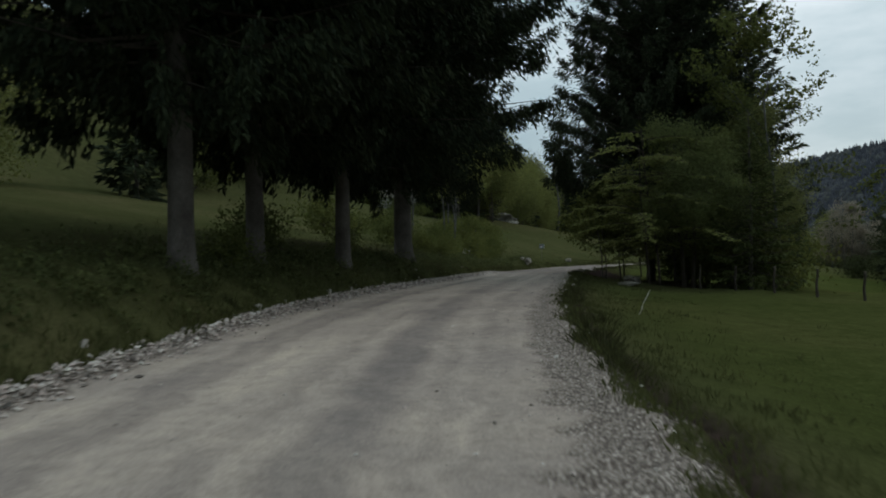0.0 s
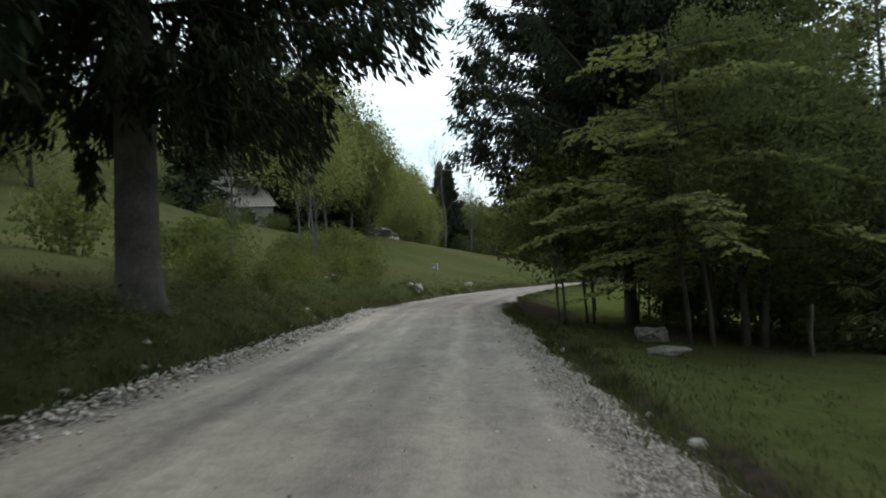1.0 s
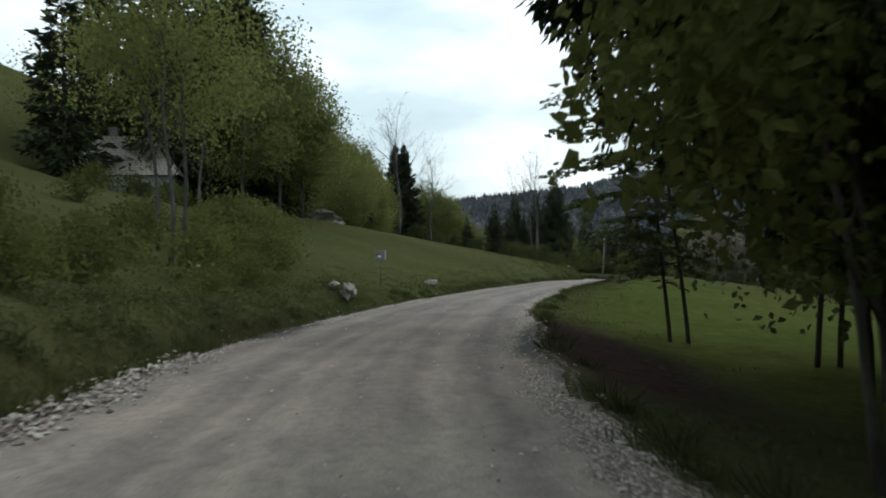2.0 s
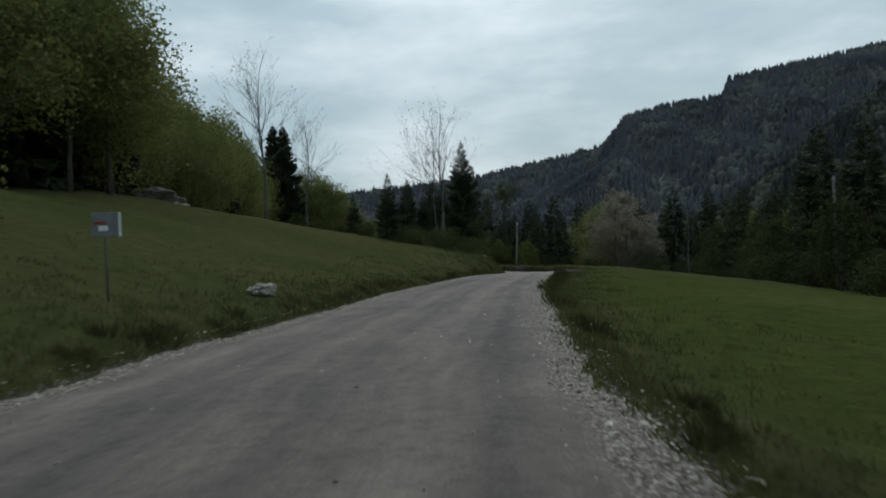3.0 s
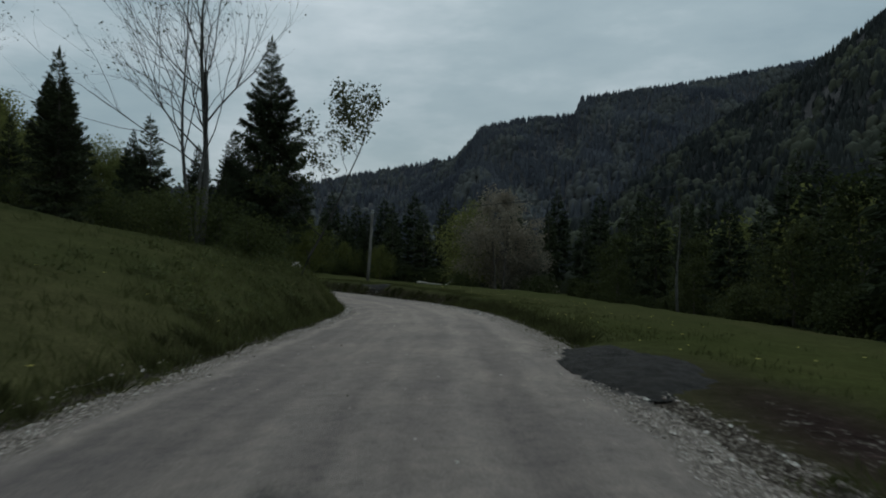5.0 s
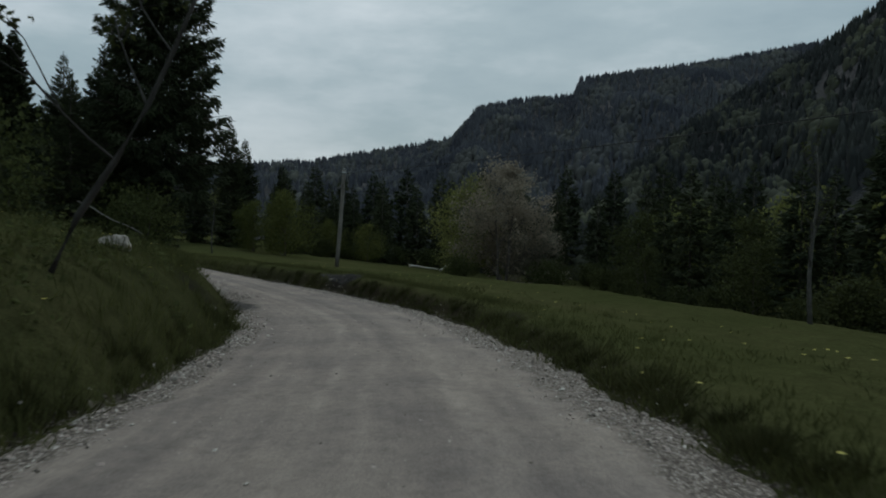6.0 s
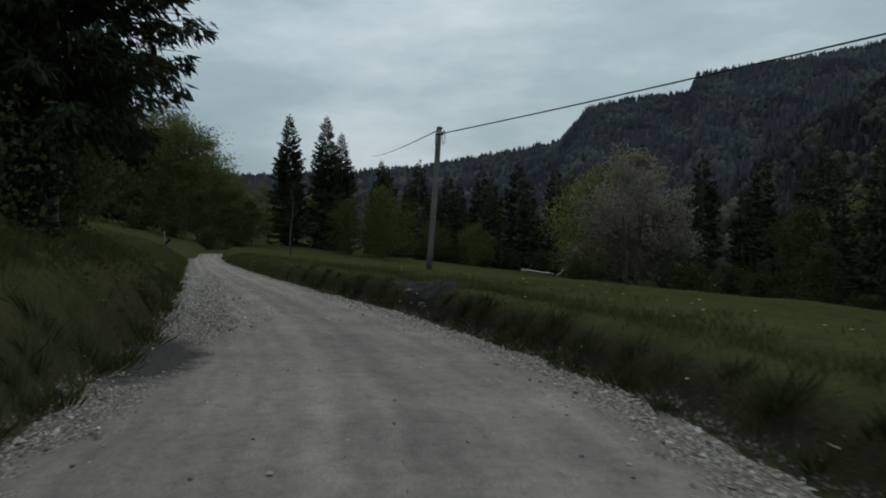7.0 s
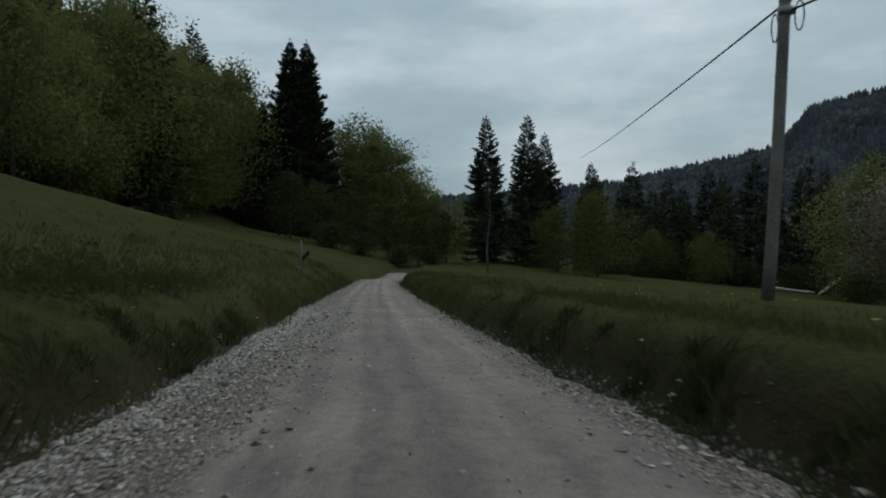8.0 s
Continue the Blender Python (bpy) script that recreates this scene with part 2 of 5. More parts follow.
    green = ramp_of(nt, noise_of(nt, 9.0, 5.0, 0.75), [(0.35, (0.035, 0.028, 0.02)), (0.55, (0.045, 0.050, 0.016)), (0.7, (0.06, 0.063, 0.021))])
    nt.links.new(mix_of(nt, "MIX", over, col, green), b.inputs["Base Color"])
    bump_of(nt, b, grit, 0.7, 0.02)
    return m


def chip_material():
    """Broken stone: every chip has its own tone, from grey to nearly white, some of them pinkish."""
    m, nt, b = material("stone_chips", 0.9, 0.15)
    geo = nt.nodes.new("ShaderNodeNewGeometry")
    own = ramp_of(nt, geo.outputs["Random Per Island"], [(0.0, (0.09, 0.078, 0.068)), (0.12, (0.16, 0.135, 0.115)), (0.3, (0.33, 0.282, 0.245)), (0.55, (0.43, 0.345, 0.305)), (0.85, (0.48, 0.425, 0.375)), (1.0, (0.66, 0.60, 0.53))])
    grain = noise_of(nt, 60.0, 4.0, 0.7)
    tone = ramp_of(nt, grain, [(0.3, (0.8, 0.8, 0.8)), (0.7, (1.15, 1.15, 1.15))])
    nt.links.new(mix_of(nt, "MULTIPLY", 1.0, own, tone), b.inputs["Base Color"])
    return m


M_GROUND = ground_material()
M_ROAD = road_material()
M_GRASS = leaf_material("grass_blades", (0.057, 0.064, 0.027), (0.088, 0.093, 0.039), 0.45, 0.03)
M_BARK = rough_material("spruce_bark", (0.055, 0.046, 0.038), (0.13, 0.115, 0.10), 1.2, 14.0, 0.9, 0.03)
M_PALEBARK = rough_material("grey_bark", (0.055, 0.052, 0.047), (0.14, 0.135, 0.125), 1.5, 16.0, 0.6, 0.02)
M_SPRUCE = leaf_material("spruce_needles", (0.032, 0.040, 0.026), (0.066, 0.077, 0.045), 0.14, 0.03)
M_OLDSPRUCE = leaf_material("old_spruce_needles", (0.021, 0.027, 0.018), (0.049, 0.058, 0.033), 0.10, 0.03)
M_YOUNG = leaf_material("young_needles", (0.055, 0.066, 0.024), (0.11, 0.122, 0.044), 0.25)
M_LEAF = leaf_material("spring_leaves", (0.078, 0.090, 0.028), (0.128, 0.138, 0.047), 0.45)
M_SPRING = leaf_material("fresh_leaves", (0.152, 0.166, 0.068), (0.195, 0.206, 0.090), 0.55)
M_WOODLEAF = leaf_material("woodland_leaves", (0.130, 0.143, 0.050), (0.184, 0.192, 0.074), 0.55)
# Tussock grass, darker than the verge: the overhang's shadow is in its colour.
M_SHADEGRASS = leaf_material("shaded_blades", (0.036, 0.040, 0.018), (0.066, 0.066, 0.030), 0.3, 0.03)
M_DARKLEAF = leaf_material("maple_leaves", (0.054, 0.064, 0.026), (0.098, 0.109, 0.045), 0.38)
# A darkened copy of the leaves; the shade is in its colour.
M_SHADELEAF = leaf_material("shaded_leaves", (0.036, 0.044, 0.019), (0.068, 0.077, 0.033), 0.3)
M_TWIG = rough_material("dark_twigs", (0.030, 0.027, 0.024), (0.070, 0.065, 0.058), 1.5, 16.0, 0.4, 0.01)
M_BLOSSOM = leaf_material("pale_blossom", (0.175, 0.155, 0.132), (0.27, 0.24, 0.205), 0.45)
M_STONE = rough_material("limestone", (0.145, 0.125, 0.105), (0.54, 0.49, 0.43), 4.5, 20.0, 1.0, 0.03)
# Darker stone: on the lawn boulders it paints in the trees' shade.
M_DIMSTONE = rough_material("dimmed_stone", (0.075, 0.070, 0.052), (0.20, 0.178, 0.150), 2.5, 12.0, 0.9, 0.03)
M_CHIP = chip_material()
M_POLE = rough_material("weathered_wood", (0.10, 0.092, 0.082), (0.24, 0.225, 0.20), 0.8, 18.0, 0.7, 0.01)
M_LOG = rough_material("peeled_wood", (0.42, 0.38, 0.33), (0.62, 0.58, 0.52), 1.5, 14.0)
M_WIRE = rough_material("black_cable", (0.02, 0.02, 0.02), (0.035, 0.035, 0.035), 3.0, 20.0, 0.2, 0.002, 0.6)
M_WHITE = rough_material("white_paint", (0.55, 0.56, 0.56), (0.74, 0.75, 0.74), 3.0, 20.0, 0.2, 0.002, 0.6)
M_GREY = rough_material("galvanised_steel", (0.20, 0.21, 0.21), (0.33, 0.34, 0.34), 3.0, 25.0, 0.2, 0.002, 0.5)
M_ROOF = rough_material("old_roof_tiles", (0.11, 0.09, 0.072), (0.50, 0.44, 0.38), 1.6, 9.0, 0.8, 0.03)
M_WALL = rough_material("aged_plaster", (0.26, 0.245, 0.22), (0.42, 0.40, 0.37), 0.9, 9.0, 0.5, 0.01)
M_DARKWOOD = rough_material("dark_timber", (0.035, 0.028, 0.022), (0.08, 0.065, 0.05), 1.5, 14.0, 0.7, 0.01)
M_EARTH = rough_material("dark_earth", (0.009, 0.008, 0.007), (0.026, 0.023, 0.019), 2.2, 14.0, 0.9, 0.06)
M_YELLOW = rough_material("yellow_petals", (0.55, 0.46, 0.10), (0.75, 0.66, 0.22), 3.0, 20.0, 0.1, 0.002)
# Slope kept near black: the shade between its trees is in the colour.
M_HILL = rough_material("tree_shaded_slope", (0.008, 0.010, 0.012), (0.012, 0.014, 0.016), 0.012, 0.12, 1.0, 3.0)
# These far trees carry the grey-blue haze of distance in their colours.
M_HAZYLEAF = far_material("hazy_broadleaves", (0.078, 0.080, 0.078), (0.094, 0.096, 0.090))
M_HAZYTREE = far_material("hazy_conifers", (0.064, 0.068, 0.078), (0.076, 0.080, 0.090))
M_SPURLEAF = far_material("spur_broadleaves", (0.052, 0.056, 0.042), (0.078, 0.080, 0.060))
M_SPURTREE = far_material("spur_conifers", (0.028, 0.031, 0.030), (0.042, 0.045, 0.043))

M_WATER, _, _b = material("puddle_water", 0.04, 0.5)
_b.inputs["Base Color"].default_value = (0.035, 0.034, 0.03, 1)

# ---- plan: the road's two sides, its level, and the lie of the land ----
LEFT_Y = (-300, -60, -50, -44, -37, -30.5, -25, -20, -13, -6, 0, 6, 13, 18, 24, 30, 34, 43, 50, 56, 60, 68, 75, 80, 86, 92, 100, 110, 120, 131, 140, 155, 175, 260)
LEFT_X = (65, 5, 2.5, .8, -1.1, -2.3, -3.05, -3.2, -3.4, -3.6, -4.0, -4.6, -4.4, -3.6, -2.6, -1, .2, 1.75, 4.05, 6.15, 7.25, 10.0, 12.3, 13.75, 14.8, 14.9, 14.2, 12.8, 11.3, 9.9, 8.7, 6.8, 5.0, 2.0)
RIGHT_Y = (-300, -60, -50, -44, -34, -30.5, -24, -19, -12, -6, 0, 5, 9.5, 14, 19, 24, 29, 38.5, 45, 57, 60, 66, 75, 80, 84, 90, 97, 104, 110, 118, 124, 132, 140, 155, 175, 260)
RIGHT_X = (70, 10, 7.6, 6.1, 4.3, 3.75, 3.1, 2.92, 2.35, 2.02, 1.5, 1.45, 1.8, 2.15, 2.57, 3.5, 4.75, 6.9, 8.9, 12.5, 13.3, 15.6, 18.2, 19.4, 20, 20.6, 20, 18.5, 17, 15.3, 14.1, 12.6, 11.3, 9.6, 7.8, 5.0)
LEVEL_Y = (-60, -44, -30, -21, 0, 14, 25, 35, 45, 57, 65, 73, 83, 90, 98, 120, 143, 153, 168, 185, 200)
LEVEL_Z = (.05, .03, .08, .06, -.15, -.42, -.48, -.56, -.78, -.87, -1.05, -1.36, -1.8, -2.04, -2.17, -2.2, -2.25, -2.75, -2.9, -2.3, -1.8)
BANK_Y = (-60, -5, 12, 25, 45, 60, 72, 84, 98, 108, 125, 150, 200)
BANK_A = (.75, .75, .48, .42, .38, .5, 1.0, 1.45, 1.45, .8, .7, .6, .5)
BANK_S = (.17, .17, .21, .27, .275, .25, .22, .2, .2, .22, .28, .26, .18)
LIP_Y = (-60, -8, 12, 24, 40, 70, 85, 100, 150, 200)
LIP_B = (-.25, -.30, -.50, -.30, .0, .1, .4, .75, .5, .3)

FRAY_Y = np.arange(-66, 180, .4)
FRAY_L, FRAY_R = np.random.default_rng(8).normal(0, .055, (2, len(FRAY_Y))) + .05 * np.sin(np.outer((1.3, 1.7), FRAY_Y)) * np.sin(np.outer((.41, .37), FRAY_Y))


# Slumps in the steep bank and in the verge: place, half widths and depth.
HOLLOWS = ((13.95, 86.2, .6, 1.15, .6), (19.85, 100.3, .5, 1.7, .38), (20.7, 84.6, .3, .7, .22))
# Potholes: place and size.
PITS = ((7.91, 49.4, .30), (6.74, 49.15, .32), (7.88, 50.8, .26), (7.73, 51.75, .18), (6.72, 49.85, .14), (9.3, 57.5, .2))


def smooth(y, ky, kv, half=3.0):
    y = np.asarray(y, float)
    return sum(np.interp(y + half * k, ky, kv) for k in (-1, -.66, -.33, 0, .33, .66, 1)) / 7


def road_left(y):
    y = np.asarray(y, float)
    return smooth(y, LEFT_Y, LEFT_X) + np.interp(y, FRAY_Y, FRAY_L)


def road_right(y):
    y = np.asarray(y, float)
    return smooth(y, RIGHT_Y, RIGHT_X) + np.interp(y, FRAY_Y, FRAY_R)


def road_level(y):
    return smooth(y, LEVEL_Y, LEVEL_Z, 4.0)


def road_top(x, y):
    """The road's surface: crown, two shallow ruts and a falling edge."""
    x, y = np.asarray(x, float), np.asarray(y, float)
    f = np.clip((x - road_left(y)) / (road_right(y) - road_left(y)), 0, 1)
    ruts = -.022 * (np.exp(-((f - .33) / .07) ** 2) + np.exp(-((f - .70) / .07) ** 2))
    heaped = np.interp(y, (-60, -8, 12), (1, 1, 0))
    berm = heaped * (.10 * np.exp(-((x - road_left(y) - .32) / .17) ** 2) + .05 * np.exp(-((road_right(y) - x - .25) / .15) ** 2))
    berm += .05 * np.exp(-((x - road_left(y) - .7) / .4) ** 2) * np.exp(-((y - 101) / 8) ** 2)
    for px, py, size in PITS:
        berm = berm - .055 * np.exp(-(((x - px) / (.8 * size)) ** 2 + ((y - py) / (.6 * size)) ** 2) ** 1.5)
    return road_level(y) + berm + .07 * (1 - (2 * f - 1) ** 2) - .04 + ruts - .06 * np.clip((np.abs(f - .5) - .46) / .04, 0, 1) + .012 * np.sin(y * .9 + x * 1.3)


def ground_level(x, y):
    """The height of the land at a place, for numbers or arrays."""
    x, y = np.asarray(x, float), np.asarray(y, float)
    dl = np.maximum(road_left(y) - x, 0)
    dr = np.maximum(x - road_right(y), 0)
    a, s, b = smooth(y, BANK_Y, BANK_A), smooth(y, BANK_Y, BANK_S), smooth(y, LIP_Y, LIP_B)
    foot = np.interp(y, (150, 190), (40, 27))
    flat = np.interp(y, (6, 15, 58, 70), (0, 2.4, 2.4, 0))
    dm = np.minimum(dl, foot)
    up = a * (1 - np.exp(-dl / np.interp(y, (5, 14, 45, 60), (.7, .35, .35, .7)))) + s * (dm - flat * (1 - np.exp(-dm / 2.4))) + .5 * np.clip(dl - foot, 0, 160)
    lip = b * (1 - np.exp(-dr / np.where(b > 0, np.interp(y, (60, 76), (.6, .26)), 1.3)))
    brow = np.interp(y, (-8, 8, 44, 56, 66, 100), (20, 6, 6, 3.5, 4, 10))
    down = .052 * np.minimum(dr, brow) + np.interp(y, (-8, 8, 40, 60, 90, 120, 170), (.097, .124, .128, .138, .138, .128, .102)) * np.clip(dr - brow, 0, 46)
    side = np.clip((dl + dr) / 3, 0, 1)
    bumps = .09 * np.sin(x * .8 + y * .3) * np.sin(y * .55 - x * .2) + .05 * np.sin(x * 1.9 + 1) * np.sin(y * 1.7)
    yard = -2.3 * np.exp(-((x + 29) / 8) ** 2 - ((y - 61) / 8) ** 2)
    mound = .52 * np.exp(-((x + 4.1) / 1.5) ** 2 - ((y - 19.2) / 1.8) ** 2) * np.clip(dl / .8, 0, 1)
    slump = sum(-deep * np.exp(-(((x - hx) / hw) ** 2 + ((y - hy) / hl) ** 2)) for hx, hy, hw, hl, deep in HOLLOWS) * np.clip((dl + dr) / .25, 0, 1)
    groove = -.13 * np.exp(-((dr - .16) / .09) ** 2) * np.interp(y, (-60, -9, -5), (1, 1, 0)) * (dr > 0)
    return road_level(y) + up + lip - down + side * bumps + yard + mound + slump + groove


def place(x, y, sink=0.0):
    return float(ground_level(x, y)) - sink


# ---- mesh helpers ----
def mesh_from(name, verts, faces, mat, smooth_faces=False):
    me = bpy.data.meshes.new(name)
    me.from_pydata([tuple(v) for v in verts] if not isinstance(verts, np.ndarray) else verts.tolist(), [], faces if isinstance(faces, list) else faces.tolist())
    me.materials.append(mat)
    if smooth_faces:
        me.polygons.foreach_set("use_smooth", [True] * len(me.polygons))
    me.update()
    return me


def part(name, me, parent, label=""):
    ob = new(name, me)
    ob.parent = parent
    return tagged(ob, label)


def empty_thing(name, label, category, group="", kind=""):
    ob = new(name)
    ob.empty_display_size = 0.3
    return tagged(ob, label, category, group, kind)


def grid_faces(rows, cols):
    i = np.arange((rows - 1) * cols).reshape(rows - 1, cols)[:, :-1].ravel()
    return np.stack([i, i + 1, i + cols + 1, i + cols], 1)


def tube(points, radii, sides=6, cap=True):
    """A tapered tube along points: its vertices and faces."""
    pts = np.asarray(points, float)
    verts, faces = [], []
    for k, p in enumerate(pts):
        d = pts[min(k + 1, len(pts) - 1)] - pts[max(k - 1, 0)]
        d /= np.linalg.norm(d) + 1e-9
        u = np.cross(d, (0, 0, 1) if abs(d[2]) < .9 else (1, 0, 0))
        u /= np.linalg.norm(u)
        w = np.cross(d, u)
        for n in range(sides):
            q = 2 * math.pi * n / sides
            verts.append(p + radii[k] * (math.cos(q) * u + math.sin(q) * w))
    for k in range(len(pts) - 1):
        for n in range(sides):
            m = (n + 1) % sides
            faces.append((k * sides + n, k * sides + m, (k + 1) * sides + m, (k + 1) * sides + n))
    if cap:
        faces.append(tuple(range(sides))[::-1])
        faces.append(tuple((len(pts) - 1) * sides + n for n in range(sides)))
    return verts, faces


def joined(pieces):
    verts, faces = [], []
    for v, f in pieces:
        o = len(verts)
        verts += list(v)
        faces += [tuple(i + o for i in one) for one in f]
    return verts, faces


def kites(roots, ways, sides, length, width, fold=0.0):
    """Many small pointed leaves: each a bent four-cornered blade from its root along its way."""
    n = len(roots)
    length, width = np.broadcast_to(length, n)[:, None], np.broadcast_to(width, n)[:, None]
    up = np.cross(ways, sides)
    mid = roots + ways * length * .45
    v = np.stack([roots, mid + sides * width * .5 + up * fold * width, roots + ways * length, mid - sides * width * .5 + up * fold * width], 1).reshape(-1, 3)
    o = np.arange(n)[:, None] * 4
    return v, np.concatenate([o + np.array([[0, 1, 2]]), o + np.array([[0, 2, 3]])], 1).reshape(-1, 3)


def unit(v):
    return v / (np.linalg.norm(v, axis=-1, keepdims=True) + 1e-9)


# ---- plants ----
def spruce(name, height, radius, clear, seed, label, group="", dens=12.0, spray=.34, gap=.45, slim=.3, needles=None, power=.8, hang=.5, wooden=True, skirt=.7, even=.55, fall=.1, stout=1.0, drape=0.0):
    """A spruce: tapered trunk, whorls of drooping boughs, each bough hung with many needle sprays."""
    r = np.random.default_rng(seed)
    tree = empty_thing(name, label, "tree", group)
    tz = np.linspace(-.3, height, 9)
    tr = stout * (.0095 * height + .03) * (1 - np.clip(tz, 0, None) / height * .97) ** .8
    tz = np.insert(tz, 1, (.25, .8))
    tr = np.insert(tr, 1, (tr[1] * 1.22, tr[1] * 1.07))
    tr[0] *= 1.5
    v, f = tube(np.stack([.04 * np.sin(tz * .3), .03 * np.sin(tz), tz], 1), tr, 10)
    part("trunk", mesh_from(name + "_trunk", v, f, M_BARK, True), tree, "rough grey-brown trunk")
    roots, ways, sides, lens, wood = [], [], [], [], []
    z = clear
    while z < height * .985:
        t = (z - clear) / (height - clear)
        reach = radius * (1 - t) ** power * min(1.0, skirt + (1 - skirt) * t / .2)
        count = 7 if t < .7 else 5
        turn = r.uniform(0, 6.28)
        for k in range(count):
            q = turn + 6.28 * k / count + r.normal(0, .25)
            ell = max(.15, reach * r.uniform(even, 1.12))
            out, lat = np.array([math.cos(q), math.sin(q), 0]), np.array([-math.sin(q), math.cos(q), 0])
            drop = (.45 - .85 * t) * r.uniform(.6, 1.35)
            z0 = z + r.normal(0, .15 * gap + .05)

            def along(u):
                p = u[:, None] * ell * out
                p[:, 2] = z0 - drop * ell * u + .28 * ell * u ** 2.3
                return p

            if wooden and ell > .9:
                wood.append(tube(along(np.array([0, .5, .97])), [.014 + .010 * ell, .010 + .005 * ell, .005], 3, False))
            n = int(ell * dens * 2) + 5
            u = r.random(n) ** .62
            u[:2] = 1
            w = (.30 * ell * (1.06 - u) + .05) * np.minimum(1, u * 3 + .3)
            sg = r.uniform(-1, 1, n)
            p = along(u) + (sg * w)[:, None] * lat
            p[:, 2] -= np.abs(sg) * w * .25 + r.random(n) * fall * (1 - .7 * t)
            d = out * r.uniform(.35, 1.0, n)[:, None] + lat * (np.sign(sg) * r.uniform(.1, .8, n))[:, None] + r.normal(0, .22, (n, 3))
            d[:, 2] -= hang * r.uniform(.1, 1.5, n) * (1 - .8 * t) - .25 * t
            if drape:
                # Side branchlets hang in curtains, each a cluster of sprays of its own.
                m = max(3, n // 26)
                ub, sb = r.random(m) ** .6, r.uniform(-1, 1, m)
                ub[:2], sb[:2] = (1, .93), (.05, -.2)
                sb[m // 2:] *= .45
                own = r.integers(0, m, n)
                wb = (.32 * ell * (1.06 - ub) + .06) * np.minimum(1, ub * 3 + .3)
                out_by = np.sqrt(r.random(n))
                p = along(ub[own] + r.normal(0, .025, n)) + (sb * wb)[own][:, None] * lat * out_by[:, None]
                low = r.random(n) ** 1.3 * drape * (r.uniform(.35, 1.3, m) * (1 - .75 * t))[own]
                p[:, 2] -= low + out_by * np.abs(sb * wb)[own] * .3
                p += r.normal(0, .07, (n, 3)) * (1.2 - low / (low.max() + .01))[:, None]
                d[:, 2] -= .5 * (1 - t)
            roots.append(p)
            ways.append(unit(d))
            sides.append(unit(np.cross(d, r.normal(0, 1, (n, 3)) + (0, 0, .8))))
            lens.append(spray * r.uniform(.5, 1.3, n) * min(1.0, .45 + .35 * ell))
        z += gap * r.uniform(.75, 1.25) * (1 - .45 * t)
    roots.append(np.array([[0, 0, height - .3]] * 5))
    ways.append(unit(np.array([[.05, 0, 1], [.5, 0, .8], [-.4, .3, .8], [0, -.5, .8], [-.1, .4, .9]])))
    sides.append(unit(np.array([[1.0, .2, 0], [0, 1, 0], [.3, 1, 0], [1, 0, 0], [1, 0, 0]])))
    lens.append(np.array([.6, .3, .3, .3, .35]))
    lens = np.concatenate(lens)
    v, f = kites(np.concatenate(roots), np.concatenate(ways), np.concatenate(sides), lens, lens * slim, .25)
    part("crown", mesh_from(name + "_crown", v, f, needles or M_SPRUCE), tree)
    if wood:
        tagged(part("branchwork", mesh_from(name + "_branchwork", *joined(wood), M_DARKWOOD), tree), kind="stuff")
    return tree


def limbs(r, start, way, length, radius, depth, out, ends, spread=.55, droop=0.0, kids=3, sides=5):
    """Branches upon branches, as tapered tubes; ends gathers places and ways of the twigs."""
    steps = 4
    pts, p, d = [np.array(start, float)], np.array(start, float), np.array(way, float)
    for k in range(steps):
        d = unit(d + r.normal(0, .11, 3) + (0, 0, .05 - droop))
        p = p + d * length / steps
        pts.append(p)
    rad = np.linspace(radius, radius * (.45 if depth else .2), steps + 1)
    out.append(tube(pts, rad, max(3, sides), False))
    if depth == 0:
        for k in range(1, steps + 1):
            ends.append((pts[k], d))
        return
    for k in range(kids + 1):
        i = steps if k == 0 else r.integers(2, steps + 1)
        axis = unit(np.cross(d, r.normal(0, 1, 3)))
        q = unit(d * math.cos(spread) + axis * math.sin(spread) * r.uniform(.7, 1.2)) if k else unit(d + r.normal(0, .15, 3))
        limbs(r, pts[i], q, length * r.uniform(.55, .8), rad[i] * .72, depth - 1, out, ends, spread, droop, kids, sides - 1)


